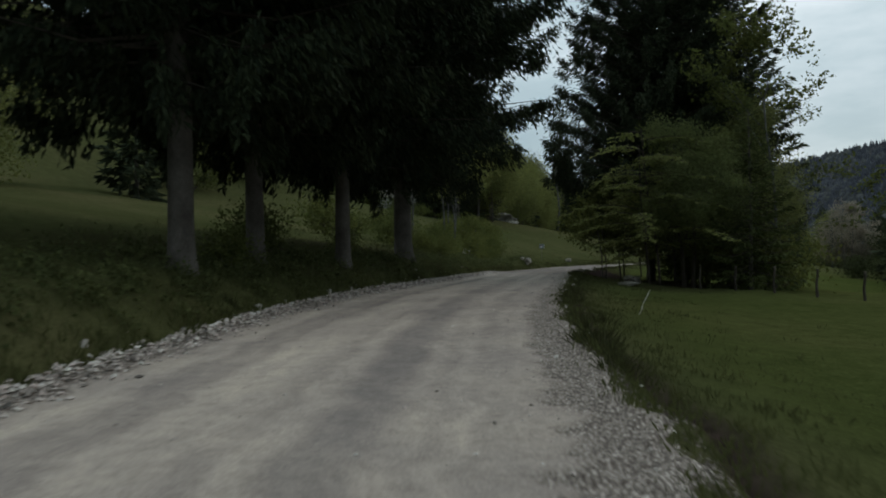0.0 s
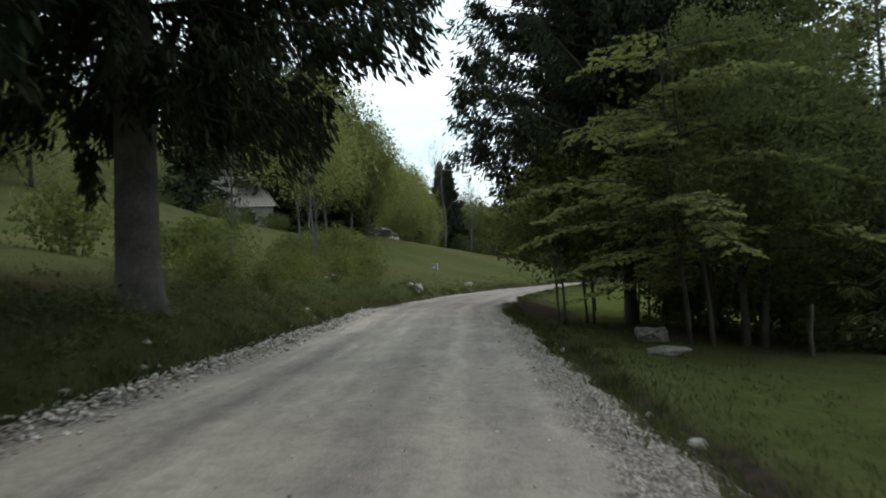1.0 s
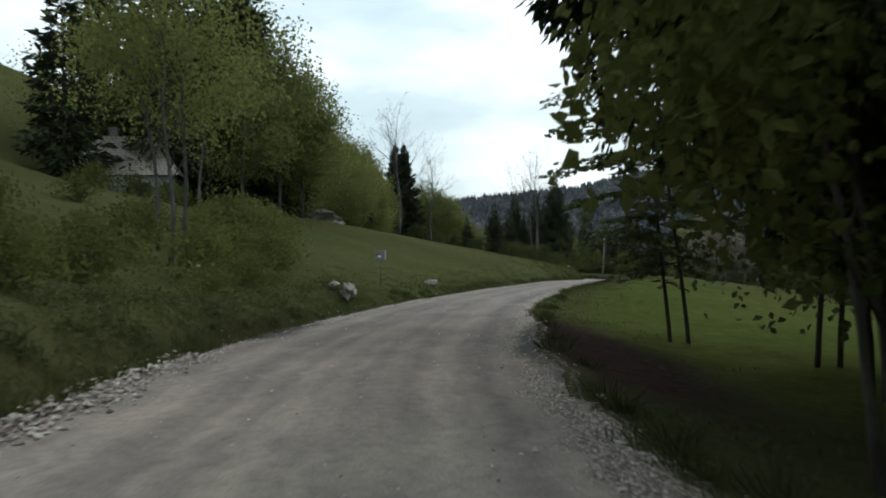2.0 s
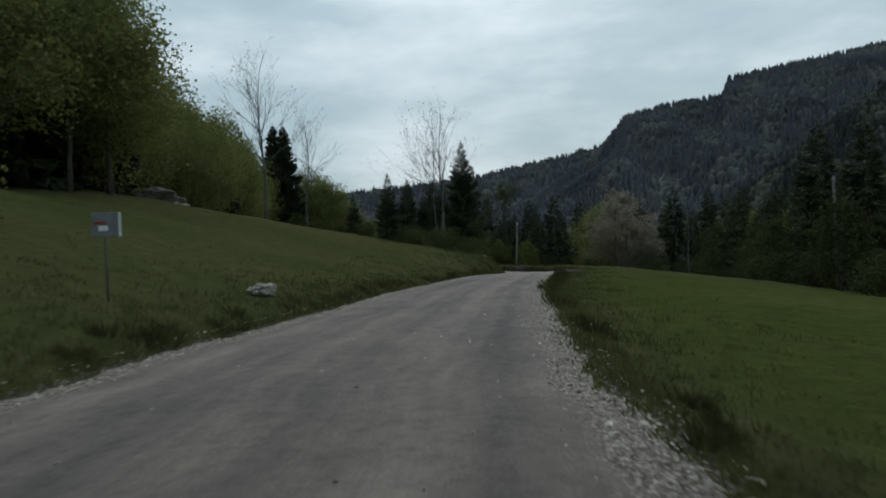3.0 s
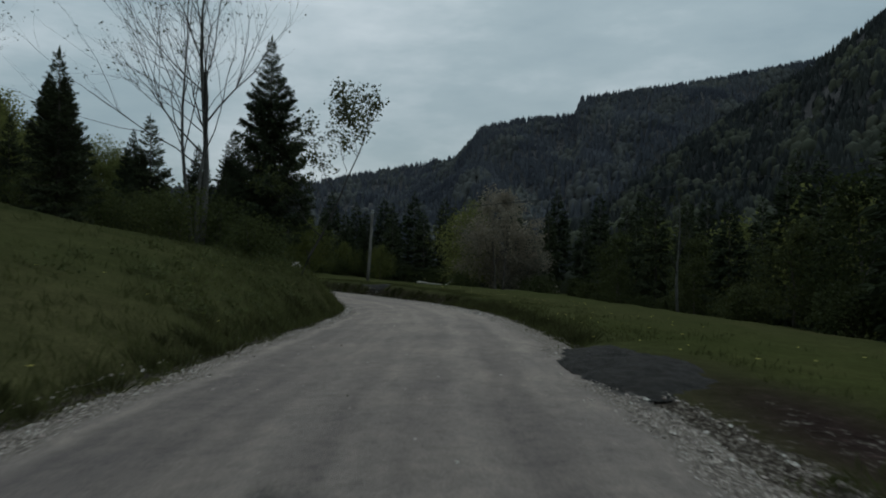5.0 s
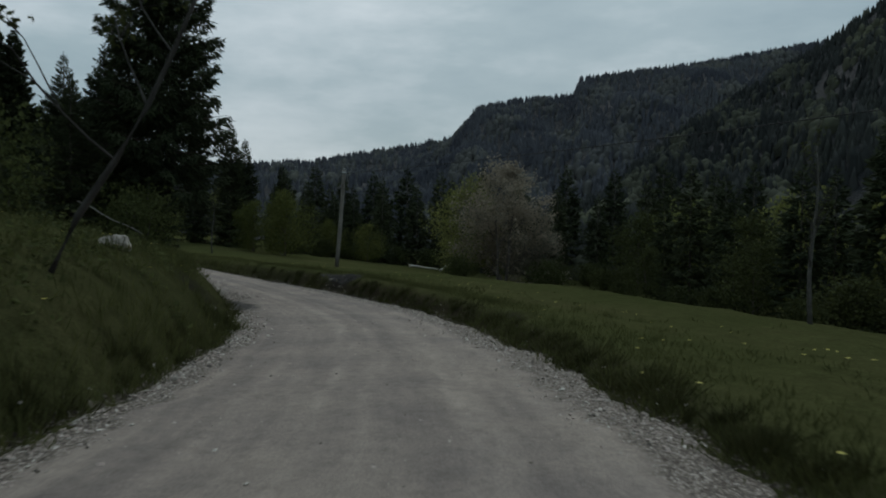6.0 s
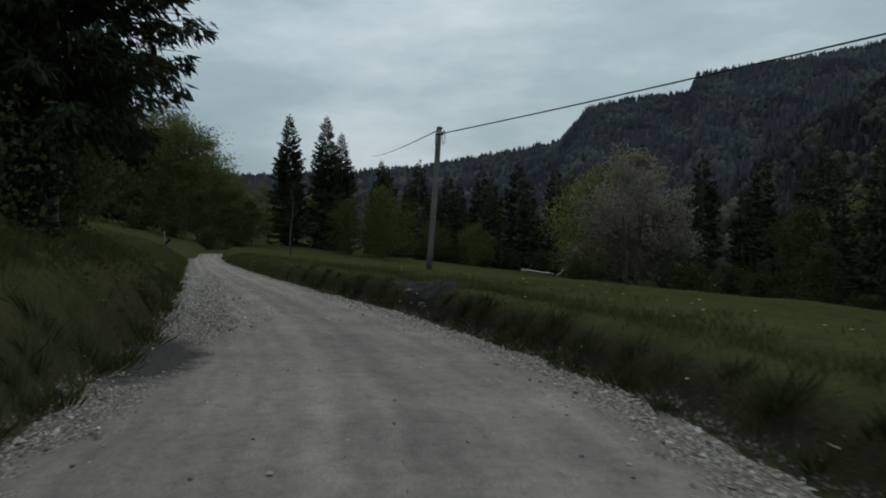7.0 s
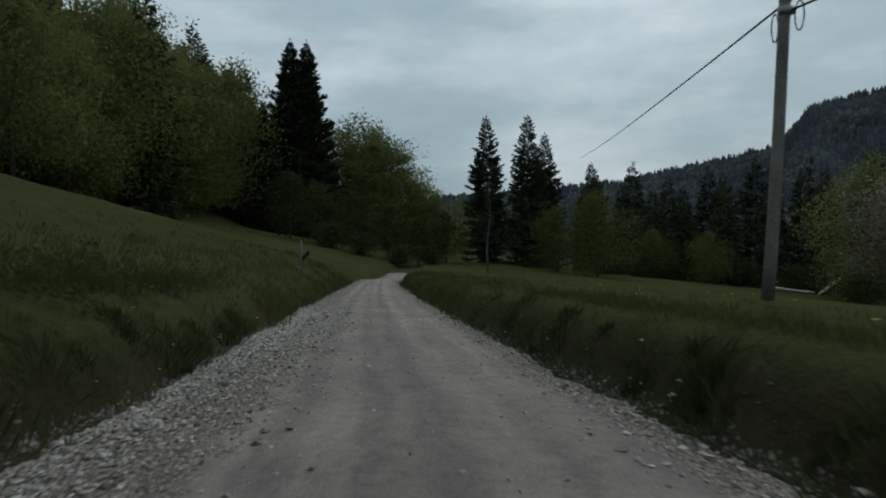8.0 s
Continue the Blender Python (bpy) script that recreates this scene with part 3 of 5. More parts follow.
def broadleaf(name, height, radius, clear, seed, label, leaf, leaves, size, group="", trunk=None, bark=None, depth=2, tilt=(0, 0), broad=1.0, category="tree", stems=1, spread=.6, fill=.6, rim=None):
    """A broadleaved tree or bush: trunk, limbs that fork, and leaves in uneven clumps about the twigs."""
    r = np.random.default_rng(seed)
    tree = empty_thing(name, label, category, group)
    wood, ends, trunks = [], [], []
    trunk = trunk or .011 * height + .03
    for s in range(stems):
        q = r.uniform(0, 6.28)
        foot = np.array([math.cos(q), math.sin(q), 0]) * (.12 + .05 * height) * (stems > 1)
        top = foot * 2.2 + np.array([tilt[0], tilt[1], height * .72])
        k = np.linspace(0, 1, 7)[:, None]
        line = foot + (top - foot) * k + np.array([.03 * height, .02 * height, 0]) * np.sin(k * 5 + s) * k
        line[0, 2] = -.25
        rad = trunk * np.linspace(1, .4, 7)
        rad[0] *= 1.35
        trunks.append(tube(line, rad, 8, True))
        for n in range(7 if stems == 1 else 4):
            h = clear / height + (1 - clear / height) * (n + r.random()) / 7.5
            i = min(int(h / .72 * 6), 5) if h < .72 else 6
            q = r.uniform(0, 6.28)
            w = np.array([math.cos(q), math.sin(q), r.uniform(.25, .9) + h])
            limbs(r, line[i], unit(w), radius * r.uniform(.5, .75) * (1.15 - .5 * h), rad[i] * .55, depth - 1, wood, ends, spread)
        limbs(r, line[6], unit(np.array([.1, 0, 1.0]) + r.normal(0, .15, 3)), height * .2, rad[6] * .9, depth - 1, wood, ends, spread)
    for n, (v, f) in enumerate(trunks):
        part("trunk", mesh_from(name + "_trunk", v, f, bark or M_BARK, True), tree, "slender upright trunk")
    tagged(part("branchwork", mesh_from(name + "_branchwork", *joined(wood), bark or M_BARK), tree), kind="stuff")
    tips = np.array([e[0] for e in ends])
    tips = tips[tips[:, 2] > clear * .55]
    count = int(26 + 5 * radius)
    q = unit(r.normal(0, 1, (count, 3))) * r.uniform(.45, 1.0, (count, 1)) ** .6
    low, high = clear, height * .97
    clumps = np.array([tilt[0] * .7, tilt[1] * .7, (low + high) / 2]) + q * np.array([radius, radius, (high - low) / 2])
    inner = r.random(leaves) < fill
    rim = rim or .085 * radius + .10 + .4 * size
    roots = np.where(inner[:, None], clumps[r.integers(0, count, leaves)] + np.clip(r.normal(0, 1, (leaves, 3)), -1.5, 1.5) * rim * 1.9 * (1, 1, .75), tips[r.integers(0, len(tips), leaves)] + np.clip(r.normal(0, 1, (leaves, 3)), -1.6, 1.6) * rim * (1, 1, .7))
    ways = unit(r.normal(0, 1, (leaves, 3)) + (0, 0, -.35))
    sides = unit(np.cross(ways, r.normal(0, 1, (leaves, 3))))
    ell = size * r.uniform(.6, 1.25, leaves)
    v, f = kites(roots, ways, sides, ell, ell * broad * r.uniform(.55, .85, leaves), .18)
    part("crown", mesh_from(name + "_crown", v, f, leaf), tree)
    return tree


def bare_tree(name, height, radius, seed, label, stems=1, group="", twigs=420, leaf=None, lean=3.0, rise=(1.1, 2.2), low=.30, boughs=12, drift=0.0):
    """A tree not yet in leaf: stems, limbs and fine twigs with a few buds."""
    r = np.random.default_rng(seed)
    tree = empty_thing(name, label, "tree", group)
    wood, ends = [], []
    for s in range(stems):
        q = 6.28 * s / stems + 1
        foot = np.array([math.cos(q), math.sin(q), 0]) * .3 * (stems > 1)
        h = height * (1 - .12 * s * (stems > 1))
        k = np.linspace(0, 1, 8)[:, None]
        line = foot + (foot * lean + (0, 0, h * .82)) * k + np.array([.012, .014, 0]) * height * np.sin(k * 6 + s * 2)
        line[0, 2] = -.3
        rad = (.0085 * height + .02) * (1 if s == 0 else .62) * np.linspace(1.1, .22, 8)
        part("trunk", mesh_from(name + "_trunk", *tube(line, rad, 8), M_PALEBARK, True), tree, "straight grey trunk")
        for n in range(boughs):
            f = low + (.98 - low) * (n + r.random()) / boughs
            i = min(int(f * 7), 6)
            p = line[i] + (line[i + 1] - line[i]) * (f * 7 - i)
            q = r.uniform(0, 6.28)
            limbs(r, p, unit(np.array([math.cos(q) - drift, math.sin(q), r.uniform(*rise)])), radius * r.uniform(.5, .95) * (1.25 - .75 * f), min(rad[i] * .42, .055), 2, wood, ends, .5, 0.0, 3, 4)
        limbs(r, line[7], np.array([0, 0, 1.0]), height * .16, rad[7], 2, wood, ends, .45, 0.0, 2, 4)
    tagged(part("branchwork", mesh_from(name + "_branchwork", *joined(wood), M_TWIG), tree, "fine leafless twigs"), kind="stuff")
    tips = np.array([e[0] for e in ends])
    pick = r.integers(0, len(tips), twigs)
    ways = unit(r.normal(0, 1, (twigs, 3)))
    v, f = kites(tips[pick] + r.normal(0, .07, (twigs, 3)), ways, unit(np.cross(ways, r.normal(0, 1, (twigs, 3)))), r.uniform(.07, .16, twigs), .07, .2)
    tagged(part("budding", mesh_from(name + "_budding", v, f, leaf or M_SHADELEAF), tree, "sparse opening buds"), kind="stuff")
    return tree


def layered_tree(name, height, reach, clear, seed, label, leaf, group, short=1.0, boughs=15, blade=.13, taper=.62):
    """A slim tree of two stems whose long level branches carry flat sprays of single broad leaves."""
    r = np.random.default_rng(seed)
    tree = empty_thing(name, label, "tree", group)
    wood, roots, ways, sides = [], [], [], []
    for s in range(2):
        foot = np.array([.28 - .5 * s, .1 * s, 0])
        k = np.linspace(0, 1, 9)[:, None]
        line = foot + np.array([-.75 + .35 * s, .15, height * (1 - .1 * s)]) * k + np.array([.05, .04, 0]) * np.sin(k * 7 + s)
        line[0, 2] = -.3
        part("trunk", mesh_from(name + "_trunk", *tube(line, np.linspace(.062, .014, 9), 8), M_DARKWOOD, True), tree, "slender dark trunk")
        for n in range(boughs):
            f = clear / height + (1 - clear / height) * (n + .6 * r.random()) / boughs
            i = min(int(f * 8), 7)
            p = line[i] + (line[i + 1] - line[i]) * (f * 8 - i)
            q = 2.4 * n + 1.3 * s + r.normal(0, .2)
            out, lat = np.array([math.cos(q), math.sin(q), 0]), np.array([-math.sin(q), math.cos(q), 0])
            ell = reach * r.uniform(.62, 1.05) * (1.12 - taper * (n / boughs) ** 1.5) * min(1.0, short + 1.12 * n / boughs)
            u = np.linspace(0, 1, 7)
            arc = p + np.outer(u * ell, out) + np.outer(ell * (.30 * u - .38 * u ** 2.2), (0, 0, 1)) + np.outer(.06 * ell * np.sin(u * 4 + n), lat)
            wood.append(tube(arc, np.linspace(.022, .004, 7), 4, False))
            for m in range(int(ell * 8)):
                g = .10 + .90 * (m + r.random()) / int(ell * 8)
                j = min(int(g * 6), 5)
                at = arc[j] + (arc[j + 1] - arc[j]) * (g * 6 - j)
                way = unit(out * r.uniform(.5, 1.0) + lat * (1 if m % 2 else -1) * r.uniform(.5, 1.1) + (0, 0, r.normal(-.12, .15)))
                long = r.uniform(.3, .8) * (1.15 - .5 * g)
                tip = at + way * long - (0, 0, .08 * long)
                wood.append(tube([at, (at + tip) / 2 + (0, 0, .02), tip], [.006, .004, .002], 3, False))
                for w in range(int(long / .075) + 2):
                    c = at + (tip - at) * min(1, .15 + .9 * (w + r.random() * .6) / (int(long / .075) + 2))
                    d = unit(way * r.uniform(.2, 1) + np.cross(way, (0, 0, 1)) * (1 if w % 2 else -1) * r.uniform(.4, 1) + (0, 0, r.uniform(-.7, .05)))
                    roots.append(c)
                    ways.append(d)
                    sides.append(unit(np.cross(d, np.array([0, 0, 1.0]) + r.normal(0, .45, 3))))
    tagged(part("branchwork", mesh_from(name + "_branchwork", *joined(wood), M_DARKWOOD), tree), kind="stuff")
    n = len(roots)
    ell = blade * r.uniform(.7, 1.3, n)
    v, f = kites(np.array(roots), np.array(ways), np.array(sides), ell, ell * r.uniform(.8, 1.05, n), .16)
    part("crown", mesh_from(name + "_crown", v, f, leaf), tree)
    return tree


def stand(ob, x, y, turn=0.0, sink=.05, size=1.0):
    ob.matrix_basis = Matrix.Translation((x, y, place(x, y, sink))) @ Matrix.Rotation(radians(turn), 4, "Z") @ Matrix.Scale(size, 4)
    return ob


def again(ob, x, y, turn=0.0, sink=.05, size=1.0):
    c = copy_thing(ob, Matrix.Identity(4))
    return stand(c, x, y, turn, sink, size)


# ---- ground, one sheet to the horizon ----
def build_ground():
    ys = np.unique(np.concatenate([[-1500, -700, -400, -250, -160, -110, -80], np.arange(-64, 20, 1.0), np.arange(20, 110, .8), np.arange(110, 170, 1.5), np.arange(170, 260, 5), [280, 320, 400, 550, 800, 1200, 1900, 3200]]))
    d = np.array([0, .12, .3, .5, .75, 1.05, 1.4, 1.8, 2.3, 2.9, 3.6, 4.4, 5.3, 6.4, 7.6, 9, 10.6, 12.4, 14.4, 16.6, 19, 21.5, 24.5, 28, 32, 36.5, 41, 47, 55, 66, 80, 100, 130, 180, 260, 420, 800, 1600, 3200])
    yc = np.clip(ys, -300, 260)
    ll, rr = road_left(yc), road_right(yc)
    inner = np.linspace(0, 1, 8)[1:-1]
    xs = np.concatenate([ll[:, None] - d[None, ::-1], ll[:, None] + (rr - ll)[:, None] * inner, rr[:, None] + d[None, :]], 1)
    yy = np.repeat(ys[:, None], xs.shape[1], 1)
    zz = ground_level(xs, np.clip(yy, -300, 260))
    road = np.zeros_like(xs)
    road[:, len(d):len(d) + 6] = 1
    zz -= .09 * road
    for n in (len(d) - 1, len(d) + 6):
        zz[:, n] -= .05
    verts = np.stack([xs, yy, zz], -1).reshape(-1, 3)
    me = mesh_from("ground", verts, grid_faces(*xs.shape), M_GROUND, True)
    x, y = verts[:, 0], verts[:, 1]
    soil_shade = np.exp(-(((x - 2.9) / 1.5) ** 2 + ((y - 8.0) / 6.0) ** 2)) * 1.4
    soil_shade += np.exp(-(((x - 6.5) / 3.5) ** 2 + ((y + 4) / 6.0) ** 2)) * .9
    # Brown litter under the spruces, spread wider to paint in their shade.
    soil_shade += np.exp(-(((x + 7.0) / 2.8) ** 2 + ((y + 16) / 12.0) ** 2)) * .75
    dr, dl = x - road_right(np.clip(y, -60, 170)), road_left(np.clip(y, -60, 170)) - x
    soil_shade += .75 * np.exp(-((dr - .15) / .3) ** 2) * (dr > -.2) * np.exp(-((y - 94) / 20) ** 2)
    soil_shade += .6 * np.exp(-((dl - .1) / .5) ** 2) * (dl > -.2) * np.exp(-((y - 11) / 5) ** 2)
    soil_shade += .45 * np.exp(-((dr - .3) / .45) ** 2) * (dr > -.2) * np.exp(-((y - 14) / 6) ** 2)
    soil_shade += .6 * np.exp(-((dl - .1) / .35) ** 2) * (dl > -.2) * np.exp(-((y - 100) / 10) ** 2)
    soil_shade += .5 * np.exp(-((dr - .2) / .35) ** 2) * (dr > -.2) * np.exp(-((y + 20) / 18) ** 2)
    soil_shade += .18 * np.exp(-((dl - .8) / 1.3) ** 2) * (dl > -.2) * np.exp(-((y - 84) / 9) ** 2)
    raw = sum(1.6 * np.exp(-(((x - hx) / hw) ** 2 + ((y - hy) / hl) ** 2) * 1.3) for hx, hy, hw, hl, _ in HOLLOWS)
    # A darker verge, strongest at the maples, painting in part of their shade.
    soil_shade += .45 * np.exp(-((dr - .9) / .7) ** 2) * (dr > 0) * np.interp(y, (2, 8, 13, 20, 55, 64), (0, 1, 1, .15, .3, 0))
    spill = np.exp(-((dr - .9) / .9) ** 2) * (dr > -.2) * np.exp(-((y - 57.5) / 4) ** 2)
    soil_shade += spill
    # A dark line along the groove paints in the shadow it holds.
    soil_shade += 1.2 * np.exp(-((dr - .16) / .14) ** 2) * (dr > 0) * (y < -7)
    near = np.minimum(np.abs(dr), np.abs(dl))
    reach = np.interp(y, (-60, 5, 20, 70, 90, 120), (.16, .16, .2, .2, .24, .2))
    strewn = np.where(y < 172, .58 * np.exp(-near / reach), 0) + .5 * spill
    lush = np.clip((dr - .4) / 1.5, 0, 1) * np.interp(y, (-12, 0, 45, 75), (.75, 1, 1, .1))
    attr = me.attributes.new("raw", "FLOAT", "POINT")
    attr.data.foreach_set("value", np.clip(raw, 0, 1).astype(np.float32))
    attr = me.attributes.new("lush", "FLOAT", "POINT")
    attr.data.foreach_set("value", lush.astype(np.float32))
    attr = me.attributes.new("strewn", "FLOAT", "POINT")
    attr.data.foreach_set("value", strewn.astype(np.float32))
    attr = me.attributes.new("soil_shade", "FLOAT", "POINT")
    attr.data.foreach_set("value", np.clip(soil_shade, 0, 1).astype(np.float32))
    return tagged(new("ground", me), "sloping green meadow with short spring grass", "ground", kind="structure")


def build_road():
    ys = np.unique(np.concatenate([np.arange(-64, 175, .4), np.arange(48.6, 52.3, .05), np.arange(57.2, 57.8, .05)]).round(3))
    f = np.linspace(0, 1, 45)
    f = .4 * f + .6 * (.5 - .5 * np.cos(math.pi * f))
    ll, rr = road_left(ys), road_right(ys)
    xs = ll[:, None] + (rr - ll)[:, None] * f
    yy = np.repeat(ys[:, None], 45, 1)
    r = np.random.default_rng(3)
    rough = r.normal(0, .003, xs.shape) + r.normal(0, .012, xs.shape) * (np.abs(f - .5) > .42)
    zz = road_top(xs, yy) + rough
    wide_l = np.interp(ys, (-60, 5, 20, 60, 88, 96, 112, 130), (.8, .8, 1.0, 1.0, .9, 1.9, 1.9, 1.0))[:, None]
    wide_r = np.interp(ys, (-60, -5, 20, 60, 80, 95, 112, 130), (1.3, 1.0, .85, .95, 1.3, 1.0, .7, .7))[:, None]
    loose = np.maximum(1 - (xs - ll[:, None]) / wide_l, 1 - (rr[:, None] - xs) / wide_r)
    muck = .85 * np.exp(-((xs - ll[:, None] - .45) / .7) ** 2 - ((yy - 93.0) / 2.6) ** 2)
    muck += .8 * np.exp(-((rr[:, None] - xs - .1) / .55) ** 2 - ((yy - 61.5) / 2.6) ** 2)
    muck += .9 * np.exp(-((rr[:, None] - xs) / .7) ** 2) * np.exp(-((yy - 8) / 6) ** 2)
    muck += .95 * np.exp(-((xs - ll[:, None]) / .8) ** 2) * np.exp(-((yy - 11.5) / 4) ** 2)
    muck += .40 * np.exp(-(((f - .50) * (rr - ll)[:, None] + .25 * np.sin(yy * .5)) / .10) ** 2) * np.exp(-((yy - 101) / 9) ** 2)
    for px, py, size in PITS:
        muck += .55 * np.exp(-((xs - px) ** 2 + ((yy - py) * .8) ** 2) / (.10 + size) ** 2)
    me = mesh_from("road", np.stack([xs, yy, zz], -1).reshape(-1, 3), grid_faces(*xs.shape), M_ROAD, True)
    for key, value in (("loose", loose), ("muck", muck)):
        attr = me.attributes.new(key, "FLOAT", "POINT")
        attr.data.foreach_set("value", np.clip(value, 0, 1).ravel().astype(np.float32))
    uv = me.uv_layers.new(name="along")
    ids = np.empty(len(me.loops), np.int32)
    me.loops.foreach_get("vertex_index", ids)
    flat = np.stack([np.repeat(f[None], len(ys), 0), yy], -1).reshape(-1, 2)
    uv.data.foreach_set("uv", flat[ids].ravel().astype(np.float32))
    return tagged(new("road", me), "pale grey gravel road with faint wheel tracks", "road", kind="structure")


build_ground()
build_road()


# ---- hills across the valley ----
def hill(name, label, az, el, far, near, low, trees, seed, tall, conifers, leaves, span):
    """A wooded ridge: a slope that climbs from the valley to a skyline given by bearing and elevation, with its trees."""
    r = np.random.default_rng(seed)
    ox, oy = 8.0, 50.0
    a = np.radians(np.arange(az[0], az[-1] + .01, .5))
    e = np.interp(np.degrees(a), az, el)
    s = np.linspace(0, 1.15, 34)
    top = far * np.tan(np.radians(e)) - tall * .8

    def surface(aa, ss):
        dist = near + (far - near) * ss
        rise = np.interp(aa, a, top) * np.where(ss < 1, ss ** 1.15, 1 - (ss - 1) * 2)
        wave = .07 * np.interp(aa, a, top) * np.sin(aa * 37 + ss * 4) * np.sin(ss * 9 + aa * 11) * np.clip(4 * ss * (1 - ss), 0, 1)
        return np.stack([ox + dist * np.sin(aa), oy + dist * np.cos(aa), low * np.clip(1 - ss, 0, 1) + rise + wave], -1)

    grid = surface(np.repeat(a[:, None], len(s), 1), np.repeat(s[None], len(a), 0))
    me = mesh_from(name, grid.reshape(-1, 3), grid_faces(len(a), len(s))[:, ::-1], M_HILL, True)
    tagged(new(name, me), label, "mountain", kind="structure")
    # Trees: jagged conifers and rounder broadleaved crowns, each kind one mass.
    aa = r.uniform(radians(span[0]), radians(span[1]), trees)
    ss = r.uniform(0.0, 1.0, trees) ** .75 * 1.02
    rim = r.random(trees) < .09
    ss[rim] = r.uniform(.975, 1.01, rim.sum())
    spots = surface(aa, ss)
    clump = np.sin(aa * 41 + ss * 7) * np.sin(ss * 17 - aa * 23) * .5 + np.sin(aa * 90 + ss * 5) * .25
    leafy_ones = (clump + r.normal(0, .22, trees) > .26) & ~rim
    for conifer, mat, words in ((True, conifers, "dense dark conifers covering the mountain side"), (False, leaves, "pale green broadleaved trees among mountain conifers")):
        p = spots[leafy_ones != conifer]
        n = len(p)
        h = tall * r.uniform(.6, 1.2, n) * (1 if conifer else .8)
        w = h * (r.uniform(.19, .27, n) if conifer else r.uniform(.34, .5, n))
        rings = ((-.1, 1.0), (.36, .80), (.70, .38)) if conifer else ((-.1, .8), (.38, 1.1), (.78, .75))
        turn = r.uniform(0, 6.28, n)
        verts = np.empty((n, 16, 3))
        for k, (zf, wf) in enumerate(rings):
            for q in range(5):
                b = turn + q * 1.2566 + k * .5 + r.normal(0, .15, n)
                ww = w * wf * r.uniform(.65, 1.25, n)
                verts[:, k * 5 + q] = p + np.stack([ww * np.cos(b), ww * np.sin(b), h * (zf + r.uniform(-.05, .05, n)) - 1], -1)
        verts[:, 15] = p + np.stack([np.zeros(n), np.zeros(n), h - 1], -1)
        tri = []
        for k in range(2):
            for q in range(5):
                i, j = k * 5 + q, k * 5 + (q + 1) % 5
                tri += [(i, j, j + 5), (i, j + 5, i + 5)]
        tri += [(10 + q, 10 + (q + 1) % 5, 15) for q in range(5)]
        faces = (np.arange(n)[:, None, None] * 16 + np.array(tri)[None]).reshape(-1, 3)
        tagged(new("woods", mesh_from(name + "_woods", verts.reshape(-1, 3), faces, mat, True)), words, "forest", kind="stuff")


hill("backdrop_mountain", "steep forested mountain with a stepped skyline", (7, 10, 13, 16, 19, 21, 24, 28, 28.5, 34, 40, 44, 48.6, 55, 65, 80, 110), (1.2, 2.2, 3.6, 5.2, 7.3, 9.7, 10.3, 10.6, 11.8, 12.3, 12.9, 13.4, 14, 14, 14, 14, 14), 1150, 300, -9, 12500, 5, 9.5, M_HAZYTREE, M_HAZYLEAF, (6, 56))
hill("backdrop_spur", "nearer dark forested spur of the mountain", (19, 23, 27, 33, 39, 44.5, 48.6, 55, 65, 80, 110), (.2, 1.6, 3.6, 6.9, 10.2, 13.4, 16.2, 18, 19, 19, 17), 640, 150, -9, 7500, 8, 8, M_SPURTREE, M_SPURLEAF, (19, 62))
hill("backdrop_ridge", "distant forested ridge under grey cloud", (-60, -30, -10, 0, 9, 14, 19, 30), (9, 7, 4, 4.8, 5.5, 6.5, 7.5, 8.3), 2300, 600, -6, 5200, 6, 20, M_HAZYTREE, M_HAZYLEAF, (-16, 30))

# ---- trees beside the road ----
big = spruce("spruce_tree", 25, 7.8, 4.1, 19, "old dark spruce with a thick flared trunk", "roadside spruces", 64, .25, .42, .30, needles=M_OLDSPRUCE, power=.65, hang=1.0, skirt=.4, even=.8, fall=.4, stout=1.5, drape=.85)
stand(big, -4.95, -12.0, 140)
for x, y, turn, k in ((-4.3, -20.8, 20, .97), (-4.9, -25.5, 250, .95), (-3.7, -30.7, 75, .98)):
    one = tagged(again(big, x, y, turn, size=k), "tall dark spruce with drooping boughs beside the road")
    for piece in one.children:
        if piece.name.startswith("trunk"):
            piece.scale = (.66, .66, 1)
pair = spruce("spruce_tree", 22, 7.0, 3.3, 12, "broad dark spruce with dense low boughs over the road", "roadside spruces", 56, .25, .40, .29, needles=M_OLDSPRUCE, power=.6, hang=.9, skirt=.3, even=.82, fall=.4, drape=.75)
stand(pair, 5.8, 2.0, 60)
again(pair, 7.6, 4.6, 170, size=.93)
behind = spruce("spruce_tree", 20, 4.6, 1.5, 18, "dark spruce behind the roadside row", "roadside spruces", 12, .45, .5, .28, power=.6, wooden=False)
stand(behind, 10.5, 2.5, 0)
for x, y, k in ((-17.0, -38.0, .9), (-23.5, 64.0, 1.0),):
    again(behind, x, y, 37 * x, size=k)
young = spruce("spruce_tree", 8.5, 2.5, .6, 13, "young green spruce standing on the lawn", "lawn spruces", 15, .3, .33, .25, needles=M_YOUNG)
stand(young, 9.9, -7.5, 0)

lawn = broadleaf("broadleaf_tree", 7.3, 3.3, 1.7, 21, "light green spring tree with fine leaves", M_SPRING, 34000, .14, "lawn trees", depth=3, fill=.4, stems=2, rim=.33, bark=M_DARKWOOD, broad=.5)
stand(lawn, 7.4, -6.0, 0, size=.95)
again(lawn, 9.3, -2.8, 130, size=1.1)
tiered = layered_tree("broadleaf_tree", 7.2, 4.3, 1.6, 28, "light green spring tree with level leafy sprays", M_WOODLEAF, "lawn trees")
stand(tiered, 5.7, -7.9, 0)
again(tiered, 6.9, -4.6, 100, size=1.05)
airy = broadleaf("broadleaf_tree", 12.5, 5.0, 2.5, 26, "tall open tree with thin branches and few young leaves", M_LEAF, 4200, .2, "lawn trees", depth=3, fill=.0, rim=.2, trunk=.09, bark=M_PALEBARK)
